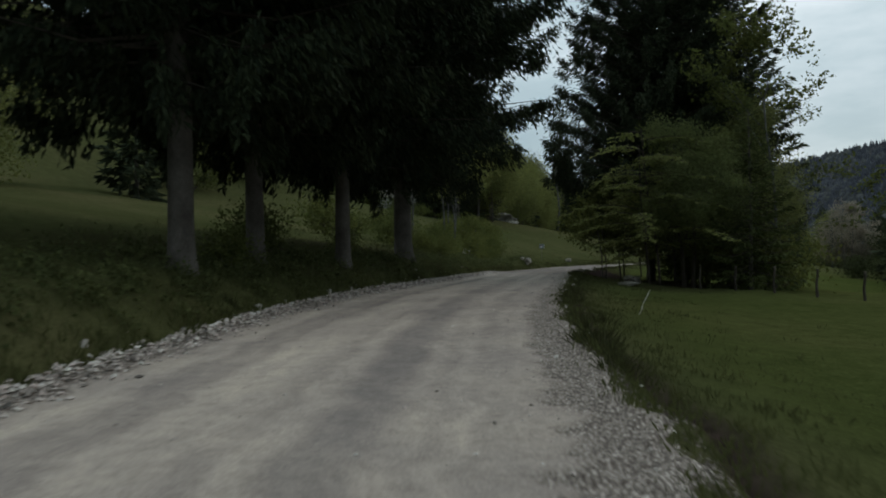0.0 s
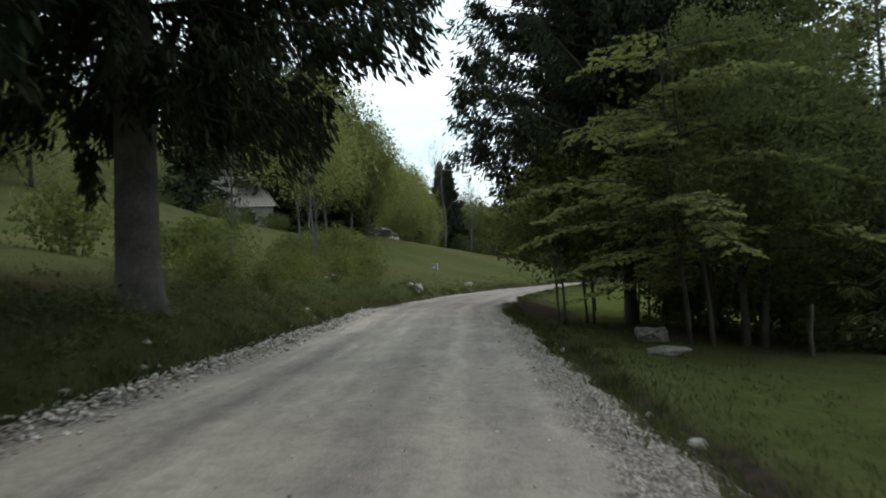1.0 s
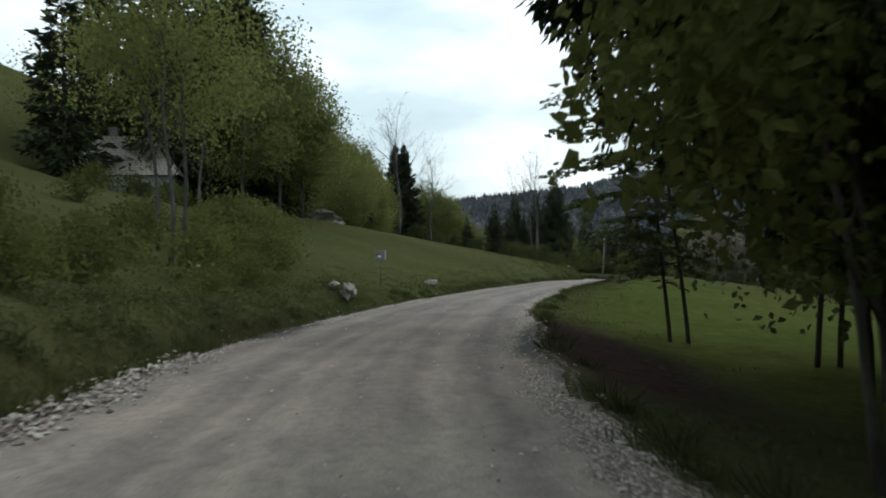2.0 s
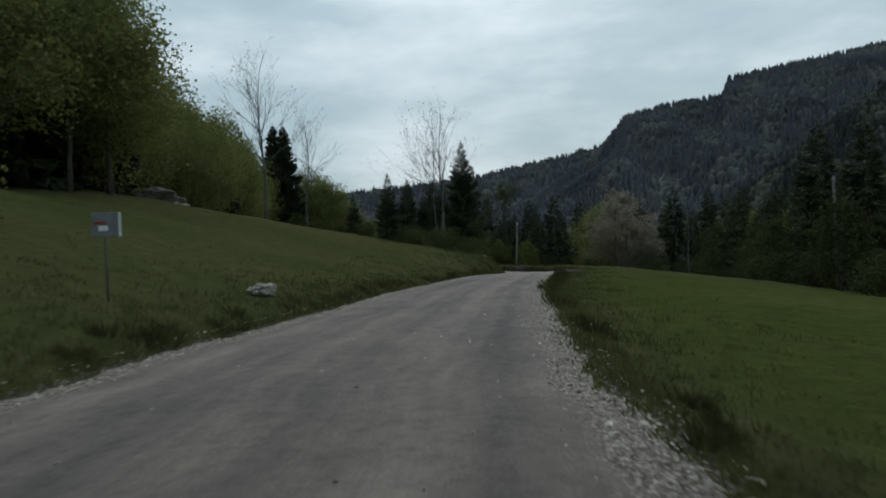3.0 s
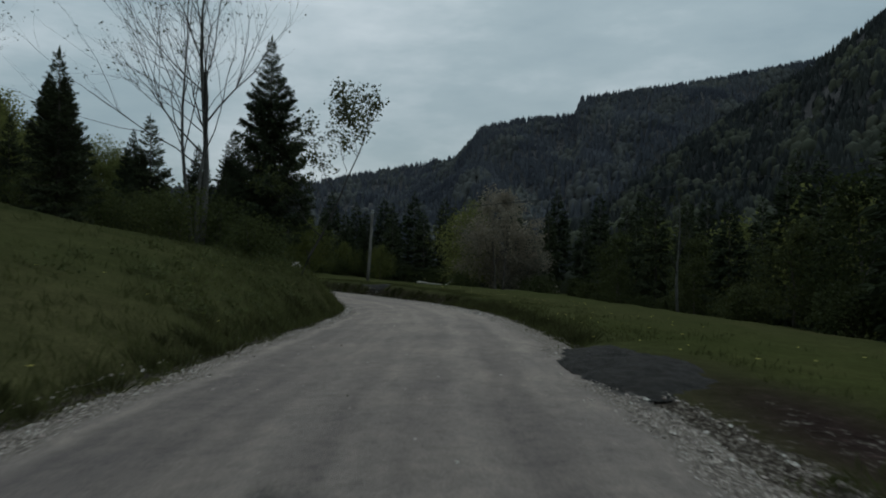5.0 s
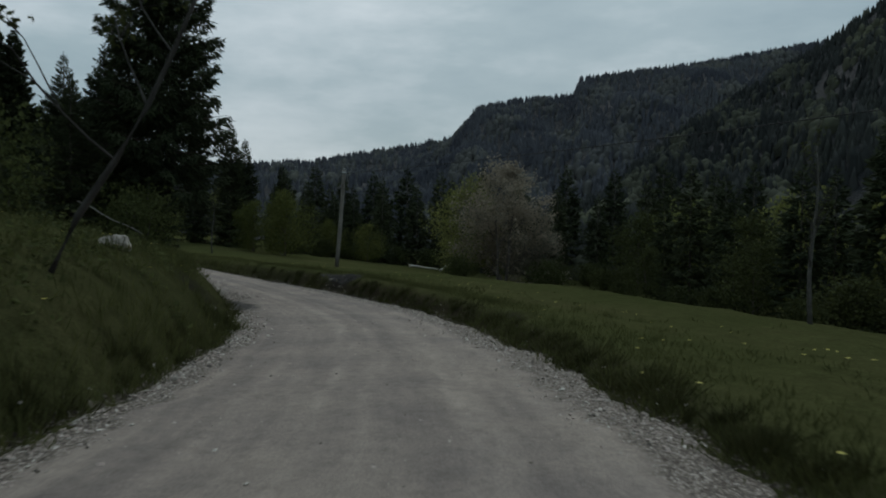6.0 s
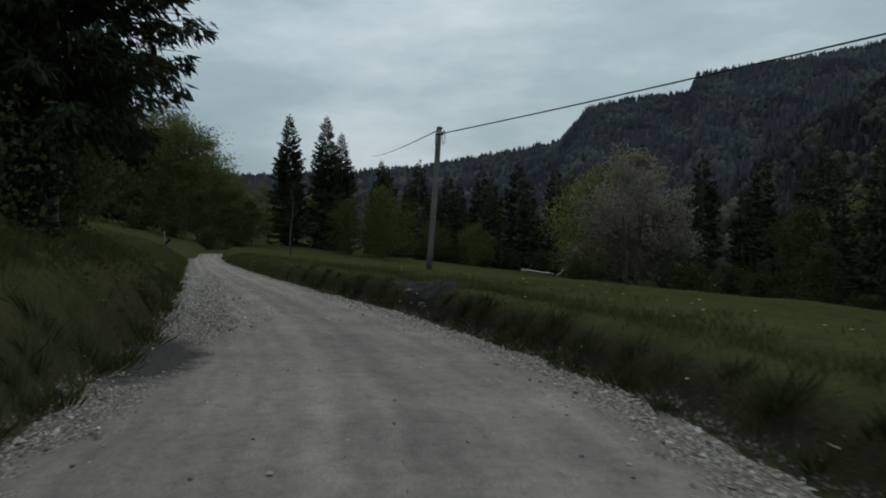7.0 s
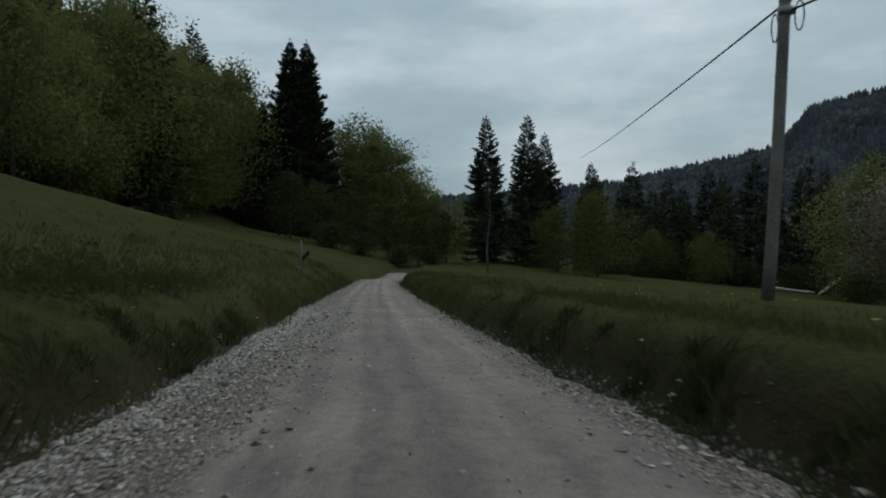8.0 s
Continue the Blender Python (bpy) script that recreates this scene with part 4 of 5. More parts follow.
stand(airy, 11.3, -5.0, 0)
sap = broadleaf("broadleaf_tree", 5.4, 2.3, 1.6, 22, "slender young tree with thin dark stems", M_LEAF, 7500, .15, "lawn trees", stems=2, trunk=.045, depth=2, rim=.22)
stand(sap, 3.4, -.8, 0)
again(sap, 4.3, .6, 140)
maple = layered_tree("maple_tree", 7.4, 3.9, 2.2, 23, "slim maple with broad dark leaves over the verge", M_DARKLEAF, "verge maples", short=.2, boughs=23, blade=.145, taper=.4)
stand(maple, 5.6, 13.2, 15, sink=.5)
again(maple, 7.5, 9.5, 200)
again(maple, 6.0, 5.0, 280)
canopy = broadleaf("broadleaf_tree", 9.5, 4.6, 2.0, 25, "dense dark broadleaved tree shading the verge", M_DARKLEAF, 9000, .2, "verge trees", depth=3, bark=M_DARKWOOD)
stand(canopy, 8.2, 8.2, 0)
again(canopy, 9.0, 2.8, 120, size=.95)

# ---- trees on the slope ----
bare = bare_tree("bare_tree", 17.5, 5.6, 31, "tall leafless tree against the sky", 1, "bare trees", 900, rise=(.9, 1.7), low=.36, boughs=20)
stand(bare, -8.1, 92, 0)
again(bare, -4.0, 97, 120, size=.72)
many = bare_tree("bare_tree", 13.2, 5.4, 32, "leafless tree with several straight grey stems", 3, "bare trees", 900, lean=.9, rise=(.9, 1.5), low=.32, boughs=12, drift=.55)
stand(many, 8.9, 85.0, 0)
lone = spruce("spruce_tree", 13.0, 3.05, 2.2, 14, "dark pointed spruce at the bend of the road", "slope spruces", 46, .26, .27, .24, hang=1.0, power=.85, skirt=.6, even=.7, fall=.3)
stand(lone, 12.85, 96.6, 0)
again(lone, 9.0, 103, 70, size=.56)
again(lone, 5.0, 106, 170, size=.6)
again(lone, 11.0, 100.5, 260, size=.62)
young_one = spruce("spruce_tree", 6.2, 1.75, .2, 15, "young spruce with open upper whorls", "slope spruces", 46, .23, .24, .27, power=.8, hang=.4, even=.6)
stand(young_one, 4.0, 84.2, 0)
again(young_one, 6.5, 97.0, 90, size=1.1)
again(young_one, .8, 92.0, 200, size=.7)
again(young_one, 11.4, 99.4, 20, size=.8)
again(young_one, 11.7, 96.6, 120, size=.7)
again(young_one, 10.4, 95.0, 220, size=.75)
again(young_one, 12.6, 95.4, 60, size=.65)
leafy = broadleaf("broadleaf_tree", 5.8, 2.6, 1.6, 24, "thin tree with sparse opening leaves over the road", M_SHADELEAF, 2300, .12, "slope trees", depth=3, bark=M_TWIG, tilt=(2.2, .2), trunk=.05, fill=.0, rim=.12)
stand(leafy, 12.2, 79.3, 0)

twin = spruce("spruce_tree", 35, 8.6, .8, 16, "very tall dark twin spruce at the forest edge", "valley spruces", 17, .75, .55, .34, power=.92, wooden=False)
stand(twin, -20.3, 228, 0, size=.99)
again(twin, -17.6, 229, 150)
for x, y, k in ((-22.6, 220, .62), (-24.2, 217, .46), (-14.0, 231, .36), (-20.4, 219, .40), (-16.5, 225, .3)):
    tagged(again(twin, x, y, 50 * x, size=k), "shorter dark spruce below a tall twin spruce")
val = spruce("spruce_tree", 20.5, 4.3, .8, 17, "tall dark spruce beyond the meadow", "valley spruces", 15, .5, .46, .34, power=.75, wooden=False)
stand(val, 14.8, 203, 0)
again(val, 20.4, 200, 100)
again(val, 22.8, 203, 200, size=.91)
again(val, 29.5, 206, 300, size=.76)

# ---- woods along the meadow, tree by tree ----
W_LABEL = "leafy green woodland tree at the forest edge"
wood_a = broadleaf("woodland_tree", 13, 4.6, .4, 41, W_LABEL, M_WOODLEAF, 9000, .27, "forest edge", depth=2, spread=.7)
wood_b = broadleaf("woodland_tree", 11, 4.8, .3, 42, W_LABEL, M_LEAF, 9000, .26, "forest edge", depth=2, spread=.75)
wood_c = broadleaf("woodland_tree", 15, 5.0, .6, 43, W_LABEL, M_WOODLEAF, 9500, .29, "forest edge", depth=2, spread=.65)
dark = spruce("spruce_tree", 17, 3.6, .6, 44, "dark spruce standing among woodland trees", "forest edge", 3.4, .95, .8, .36, power=.72, wooden=False)
shrub = broadleaf("shrub", 2.6, 1.7, .1, 45, "dense green shrub on the grassy bank", M_LEAF, 1600, .21, "bank shrubs", depth=1, category="shrub", stems=3, trunk=.03)
bushy = broadleaf("shrub", 2.6, 1.7, .1, 50, "dark green shrub on the steep bank", M_DARKLEAF, 2600, .15, "steep bank shrubs", depth=1, category="shrub", stems=3, trunk=.03)
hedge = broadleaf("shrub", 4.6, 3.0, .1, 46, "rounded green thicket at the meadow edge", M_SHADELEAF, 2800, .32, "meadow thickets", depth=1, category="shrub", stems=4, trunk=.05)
near_a = broadleaf("woodland_tree", 13, 4.6, 3.2, 47, W_LABEL, M_WOODLEAF, 9500, .27, "forest edge", depth=3, spread=.7)
near_b = broadleaf("woodland_tree", 14, 4.8, 3.6, 48, W_LABEL, M_WOODLEAF, 9500, .29, "forest edge", depth=3, spread=.65)
far_a = broadleaf("woodland_tree", 14, 4.8, .6, 49, W_LABEL, M_WOODLEAF, 3600, .50, "forest edge", depth=1, spread=.7)
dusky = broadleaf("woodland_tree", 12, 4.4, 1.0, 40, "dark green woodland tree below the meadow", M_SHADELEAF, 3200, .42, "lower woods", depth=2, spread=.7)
stand(dusky, 47, 62, 0)
rnd = np.random.default_rng(77)
stand(near_a, -17.2, 65, 10, size=1.1)
again(near_b, -15.6, 68, 80, size=.95)
stand(near_b, -21.5, 69, 200, size=1.45)
stand(wood_a, -27.0, 78, 200, size=1.2)
stand(wood_b, -24.0, 82, 80, size=1.1)
stand(wood_c, -30.0, 84, 20, size=1.1)
stand(far_a, -34.0, 90, 20, size=1.1)
stand(dark, -24.5, 66.0, 0, size=1.35)
again(near_a, -18.5, 58.0, 150, size=.95)
again(near_b, -25.5, 72, 20, size=1.45)
again(dark, -30.5, 74, 60, size=1.5)
again(dark, -34.5, 69, 130, size=1.45)
again(dark, -20.8, 66.5, 200, size=1.4)
again(dark, -33, 56, 90, size=1.05)
again(dark, -27.5, 62.5, 300, size=1.35)
again(dark, -22.0, 74, 30, size=1.2)
again(wood_c, -30, 70, 90, size=1.0)
again(wood_a, -36, 64, 40, size=1.1)
EDGE_Y = (70, 80, 88, 100, 110, 130, 150, 175, 200, 216, 228, 240, 250, 262)
EDGE_X = (-16.5, -20, -23, -21, -20, -19, -20.5, -23, -26, -29, -30, -31, -30, -29)
for row, (back, step, first) in enumerate(((0, 4.2, 70), (6, 5.5, 72), (14, 7.5, 74), (25, 9.0, 130), (38, 10, 150), (52, 12, 170))):
    y = first + 1.0
    while y < 268:
        x = float(np.interp(y, EDGE_Y, EDGE_X)) - back + rnd.normal(0, 1.0)
        which = rnd.random()
        model = dark if which < .10 + .06 * row else (wood_a, wood_b, wood_c)[rnd.integers(0, 3)] if row < 2 else far_a
        again(model, x, y, rnd.uniform(0, 360), .1, rnd.uniform(.82, 1.0) * float(np.interp(y, (105, 130, 150, 166, 190, 228, 262), (1.08, .98, 1.2, 1.38, 1.7, 1.75, 1.4))))
        y += step * rnd.uniform(.75, 1.25)
for x, y, k in ((-12.5, 241, 1.6), (-8.5, 240, 1.5), (-4.5, 240, 1.4), (-1, 243, 1.2), (2, 244, 1.0), (6, 240, .6), (-7, 250, 1.6), (-15, 250, 1.7), (9.5, 236, .5)):
    again((wood_c, wood_a)[int(y) % 2], x, y, rnd.uniform(0, 360), .1, k)
# Woods behind the first bend, above the bank.
for x, y, k in ((-31, -44, 0), (-36, -30, 1), (-33, -16, 2), (-37, -4, 0), (-33, 8, 3), (-36, 20, 1), (-36, 32, 2), (-42, 38, 0), (-27, -58, 3), (-20, -62, 2)):
    again((wood_a, wood_b, wood_c, dark)[k], x, y, rnd.uniform(0, 360), .1, rnd.uniform(.85, 1.05))
# Along the lower side of the valley meadow.
blossom = broadleaf("blossom_tree", 15.5, 7.0, .8, 51, "wide tree in pale pinkish blossom beyond the meadow", M_BLOSSOM, 13000, .36, "valley trees", depth=3, spread=.8, stems=3, fill=.15, rim=.75)
stand(blossom, 60.0, 178, 0, size=1.08)
again(blossom, 66.5, 180, 130, size=.66)
again(wood_a, 57.0, 186, 50, size=1.22)
for x, y, k in ((67, 203, .98), (62, 207, .9), (56, 210, .8), (50, 214, .85), (45, 218, .75), (40, 216, .7), (36, 221, .72), (32, 219, .6), (48, 206, .68), (73, 200, .8), (76, 190, .82), (79, 181, .75), (70, 186, .7), (84, 174, .9)):
    again(dark, x, y, rnd.uniform(0, 360), .1, k * 1.15)
for x, y, k in ((28.0, 187, .88), (38, 205, .6), (44, 200, .6), (23.5, 190, .7)):
    again(wood_b, x, y, rnd.uniform(0, 360), .1, k)
LOW = ((34, 48), (40, 57), (43, 66), (46, 75), (48, 84), (52, 92), (56, 101), (60, 110), (63, 119), (66, 128), (69, 137), (72, 146), (74, 155), (76, 165), (36, 36), (33, 25), (35, 14), (38, 4), (44, -6), (36, -14), (33, -26), (36, -38), (30, -50))
for n, (x, y) in enumerate(LOW):
    again((dark, dusky, dark, dark)[n % 4], x + rnd.normal(0, 1), y, rnd.uniform(0, 360), .1, rnd.uniform(.75, 1.0))
    again(dark if n % 3 else far_a, x + 7 + rnd.normal(0, 1), y + 4, rnd.uniform(0, 360), .1, rnd.uniform(.85, 1.1))
    again((hedge, hedge, dusky)[n % 3], x - 4.0 + rnd.normal(0, .8), y + 3, rnd.uniform(0, 360), .1, rnd.uniform(.5, .8))
for x, y, k in ((-12, 199, .75), (-7, 196, .68), (-2, 194, .62), (2.5, 192, .58), (6.5, 191, .5), (10, 192, .55)):
    again(dusky, x, y, rnd.uniform(0, 360), .1, k)
for x, y, k in ((-4.5, 190, .7), (0, 188, .6), (4.5, 187, .55), (8.5, 187, .5)):
    again(hedge, x, y, rnd.uniform(0, 360), .1, k)
for x, y, k in ((31, 200, .7), (36, 203, .75), (41, 206, .8), (46, 206, .8), (51, 207, .8), (56, 203, .8), (61, 199, .8), (66, 194, .8), (71, 186, .8), (75, 177, .8), (76, 168, .8)):
    again(hedge, x, y, rnd.uniform(0, 360), .1, k)
for x, y, k in ((33, 230, 1.0), (30, 224, .75), (34.5, 212, .62), (39.5, 209, .66), (43.5, 210, .7), (39, 228, 1.1), (45, 229, 1.0), (51, 226, 1.1), (57, 221, 1.2), (63, 217, 1.15), (70, 211, 1.2), (76, 206, 1.1), (82, 198, 1.2), (87, 189, 1.15), (91, 180, 1.2), (94, 170, 1.1)):
    again(dark, x, y, rnd.uniform(0, 360), .1, k)
stand(hedge, 64, 168, 0)
again(hedge, 52, 174, 50, size=.8)
for x, y, k in ((9, 262, 1.0), (-2, 258, 1.1), (20, 255, 1.0), (-9, 250, 1.0), (4, 240, .9)):
    again(wood_a, x, y, rnd.uniform(0, 360), .1, k)

# ---- shrubs on the banks ----
stand(shrub, -7.6, 6.5, 0, size=.55)
stand(bushy, 10.6, 97.2, 0, size=.9)
bank_tree = broadleaf("broadleaf_tree", 10.8, 3.7, 4.6, 27, "yellow-green spring tree with bare lower stems", M_WOODLEAF, 9000, .19, "bank trees", depth=3, stems=2, trunk=.10, bark=M_PALEBARK)
stand(bank_tree, -11.8, 24.4, 0)
for x, y, k in ((-8.5, 11, .6), (-9.8, 13.5, .7), (-8.0, 17.8, .7), (-11.5, 20, .8), (-10.5, 25.5, .6), (-13.5, 26, .65), (-13.5, 33, .55), (-15.5, 39, .5), (-16.5, 45, .5), (-12.0, 9.0, .9), (-9.5, 1.5, .8), (-7.8, -2.5, .5), (-14, 1, 1.1), (-17, 13, .8), (-18, 22, .7), (-20, 33, .6), (-21.5, 50, .6), (-24, 55, .8), (-26.5, 54, .9), (-22.8, 52.5, .7), (-29, 53, .9), (-20.0, 56.5, .6),
                (-6.3, -15.5, .42), (-5.9, -6.5, .45), (-6.2, -23.0, .42), (-8.0, -20, .6), (-4.3, -28.0, .36), (-7.5, -34.0, .6), (-5.6, -3.0, .4),
                (10.8, 79.0, .6), (12.6, 92.2, .55), (12.2, 94.5, .7), (11.2, 96.2, .8), (9.6, 86.0, .8), (8.2, 80.5, .7), (12.0, 99.5, .8), (7.0, 90.0, .8), (5.0, 91.5, .8), (10.0, 98.5, .9), (2.0, 89.0, .7),
                (-9.3, 31, .8), (-10.8, 36, .8), (-11.5, 31, 1.0), (-8.3, 27, .75), (-12.5, 38, .9), (-9.0, 24, .7), (-10.0, 29, .9), (-7.1, 19.8, .45), (-7.4, 22.3, .6), (-6.6, 16.6, .4), (-6.4, 13.0, .4),
                (11.8, 98.2, .9), (11.0, 100.5, 1.0),
                (8.0, 2.0, .8), (10.0, -2.0, 1.0), (12.5, 3.0, 1.1), (9.2, -3.6, 1.0), (11.2, -5.5, 1.1), (7.4, -1.2, .8)):
    again(bushy if y > 75 else shrub, x, y, rnd.uniform(0, 360), .08, k)
thin = bare_tree("bare_tree", 9, 1.6, 33, "slim pale trunk on the shrubby bank", 1, "bank saplings", 300)
stand(thin, -10.5, 21.0, 0)
again(thin, -9.2, 4.0, 70, size=.8)
again(thin, -14.5, 36, 160, size=.9)
again(thin, 16.1, 146.5, 160, size=.75)
again(thin, 36.5, 92.0, 40, size=.95)


# ---- pole line ----
def wire(name, a, b, sag, radius, label):
    k = np.linspace(0, 1, 25)[:, None]
    p = np.array(a) + (np.array(b) - np.array(a)) * k - np.array([0, 0, sag]) * 4 * k * (1 - k)
    return tagged(new(name, mesh_from(name, *tube(p, [radius] * 25, 6), M_WIRE, True)), label, "cable", "overhead cables")


def utility_pole(x, y, top_x, top_y, top_z, loops):
    pole = empty_thing("utility_pole", "weathered wooden pole carrying a black cable", "pole", "pole line")
    foot, head = np.array([x, y, place(x, y) - .3]), np.array([top_x, top_y, top_z])
    k = np.linspace(0, 1, 7)[:, None]
    part("shaft", mesh_from("pole_shaft", *tube(foot + (head - foot) * k + np.array([.02, 0, 0]) * np.sin(k * 4), np.linspace(.12, .105, 7), 14), M_POLE, True), pole)
    part("cap", mesh_from("pole_cap", *tube([head - (0, 0, .02), head + (0, 0, .05)], [.135, .09], 14), M_GREY, True), pole, "dull metal cap")
    band = head - np.array([0, 0, .22])
    part("bracket", mesh_from("pole_bracket", *tube([band - (0, 0, .06), band + (0, 0, .06)], [.15, .15], 14), M_GREY, True), pole, "grey steel bracket band")
    for dx, dy in loops:
        c = head + np.array([dx, dy, -.42])
        q = np.linspace(0, 2 * math.pi, 22)
        way = unit(np.array([dx, dy, 0.0]))
        ring = c + np.outer(np.sin(q) * .13, way) + np.outer(np.cos(q) * .27, (0, 0, 1.0))
        part("cable_loop", mesh_from("pole_cable_loop", *tube(ring, [.014] * 22, 6, False), M_WIRE, True), pole, "slack loop of black cable")
    return pole


utility_pole(22.0, 112.6, 22.37, 112.5, 3.9, ((.10, -.38), (-.06, .42)))
utility_pole(39.2, 70.9, 39.2, 70.9, 5.3, ((.12, -.35),))
wire("overhead_cable", (22.37, 112.5, 3.66), (39.2, 70.9, 4.85), .3, .022, "black overhead cable between wooden poles")
wire("overhead_cable", (22.37, 112.5, 3.84), (27.8, 206, 12.8), .3, .022, "black overhead cable running towards dark spruces")


# ---- rocks and stones ----
def rock(name, size, seed, label, cuts=3, group="", rough=.22, mat=None):
    r = np.random.default_rng(seed)
    bm = bmesh.new()
    bmesh.ops.create_icosphere(bm, subdivisions=cuts, radius=.5)
    axes = unit(r.normal(0, 1, (11, 3)))
    for v in bm.verts:
        p = np.array(v.co)
        for a in axes:
            p -= a * max(0, p @ a - .30) * .97
        p *= 1 + rough * noise.noise(Vector(p * 3.0 + seed)) + .5 * rough * noise.noise(Vector(p * 8.0 + seed))
        v.co = Vector(p * np.array(size) * 1.25)
    me = bpy.data.meshes.new(name)
    bm.to_mesh(me)
    bm.free()
    me.materials.append(mat or M_STONE)
    return tagged(new(name, me), label, "rock", group)


def set_rock(ob, x, y, deep, turn=0.0, tilt=0.0):
    ob.matrix_basis = Matrix.Translation((x, y, place(x, y) + deep)) @ Euler((radians(tilt), 0, radians(turn))).to_matrix().to_4x4() @ Matrix.Diagonal((*ob.scale, 1))


set_rock(rock("boulder", (.66, .5, .56), 1, "angular pale limestone boulder in the grass", 4, "meadow boulders", .5), -3.72, 18.9, .2, 20)
set_rock(rock("boulder", (.36, .34, .25), 2, "low pale limestone rock beside a boulder", 4, "meadow boulders", .5), -4.15, 18.7, .08, 70)
set_rock(rock("boulder", (.74, .5, .36), 3, "flat pale limestone slab in the meadow", 4, "meadow boulders", .45), -1.50, 32.0, .12, 10)
set_rock(rock("boulder", (.85, .65, .5), 4, "rounded grey boulder under the spruces", 4, "lawn boulders", .3, M_DIMSTONE), 4.7, -7.6, .12, 30)
set_rock(rock("boulder", (.9, .4, .2), 5, "long low grey slab on the lawn", 3, "lawn boulders", mat=M_DIMSTONE), 4.5, -9.9, .05, 15)
set_rock(rock("rock_outcrop", (4.4, 2.2, 1.9), 7, "weathered grey limestone outcrop at the forest edge", 4, "outcrops", .4, M_DIMSTONE), -18.2, 87.2, .3, 10)
set_rock(rock("rock_outcrop", (1.9, 1.3, 1.1), 8, "smaller pale limestone outcrop at the forest edge", 4, "outcrops", .4), -15.6, 87.6, .15, 60)
set_rock(rock("boulder", (.8, .6, .6), 9, "pale rock half hidden by bank shrubs", 3, "bank boulders"), -8.9, 19.6, .25, 0)
set_rock(rock("boulder", (.7, .35, .25), 10, "pale flat stone on the steep bank", 3, "bank boulders"), 12.7, 83.6, .08, 60, 20)
for n, (x, y, k) in enumerate(((14.35, 85.6, .2), (13.7, 86.6, .26), (19.7, 99.4, .2), (19.6, 101.0, .24))):
    set_rock(rock("boulder", (k, k * .75, k * .6), 60 + n, "dull grey stone in a slumped earth bank", 3, "slump stones", .4, M_DIMSTONE), x, y, .02, 67 * n)
stones = [rock("verge_stone", (.18, .14, .11), 20 + n, "pale broken limestone at the road edge", 2, "verge stones", .3) for n in range(4)]
for n, ob in enumerate(stones):
    y = -30 + 5.2 * n
    set_rock(ob, float(road_left(y)) - .1, y, .04, 50 * n)
for n in range(78):
    if n < 34:
        y = -37 + 1.05 * n + rnd.uniform(-.4, .4)
        x = float(road_left(y)) + rnd.normal(-.05, .18)
    elif n < 46:
        y = rnd.uniform(-30, -10)
        x = float(road_right(y)) + rnd.normal(.05, .16)
    elif n < 62:
        y = rnd.uniform(44.5, 54.5)
        x = float(road_right(y)) + rnd.normal(.02, .16)
    else:
        y = rnd.uniform(76, 92)
        x = float(road_left(y)) + rnd.normal(0, .15)
    c = copy_thing(stones[n % 4], Matrix.Identity(4))
    k = rnd.uniform(.45, 1.15) * (1 if n < 46 else .42 if n < 62 else .62)
    c.matrix_basis = Matrix.Translation((x, y, place(x, y) + .015)) @ Matrix.Rotation(rnd.uniform(0, 6.28), 4, "Z") @ Matrix.Scale(k, 4)


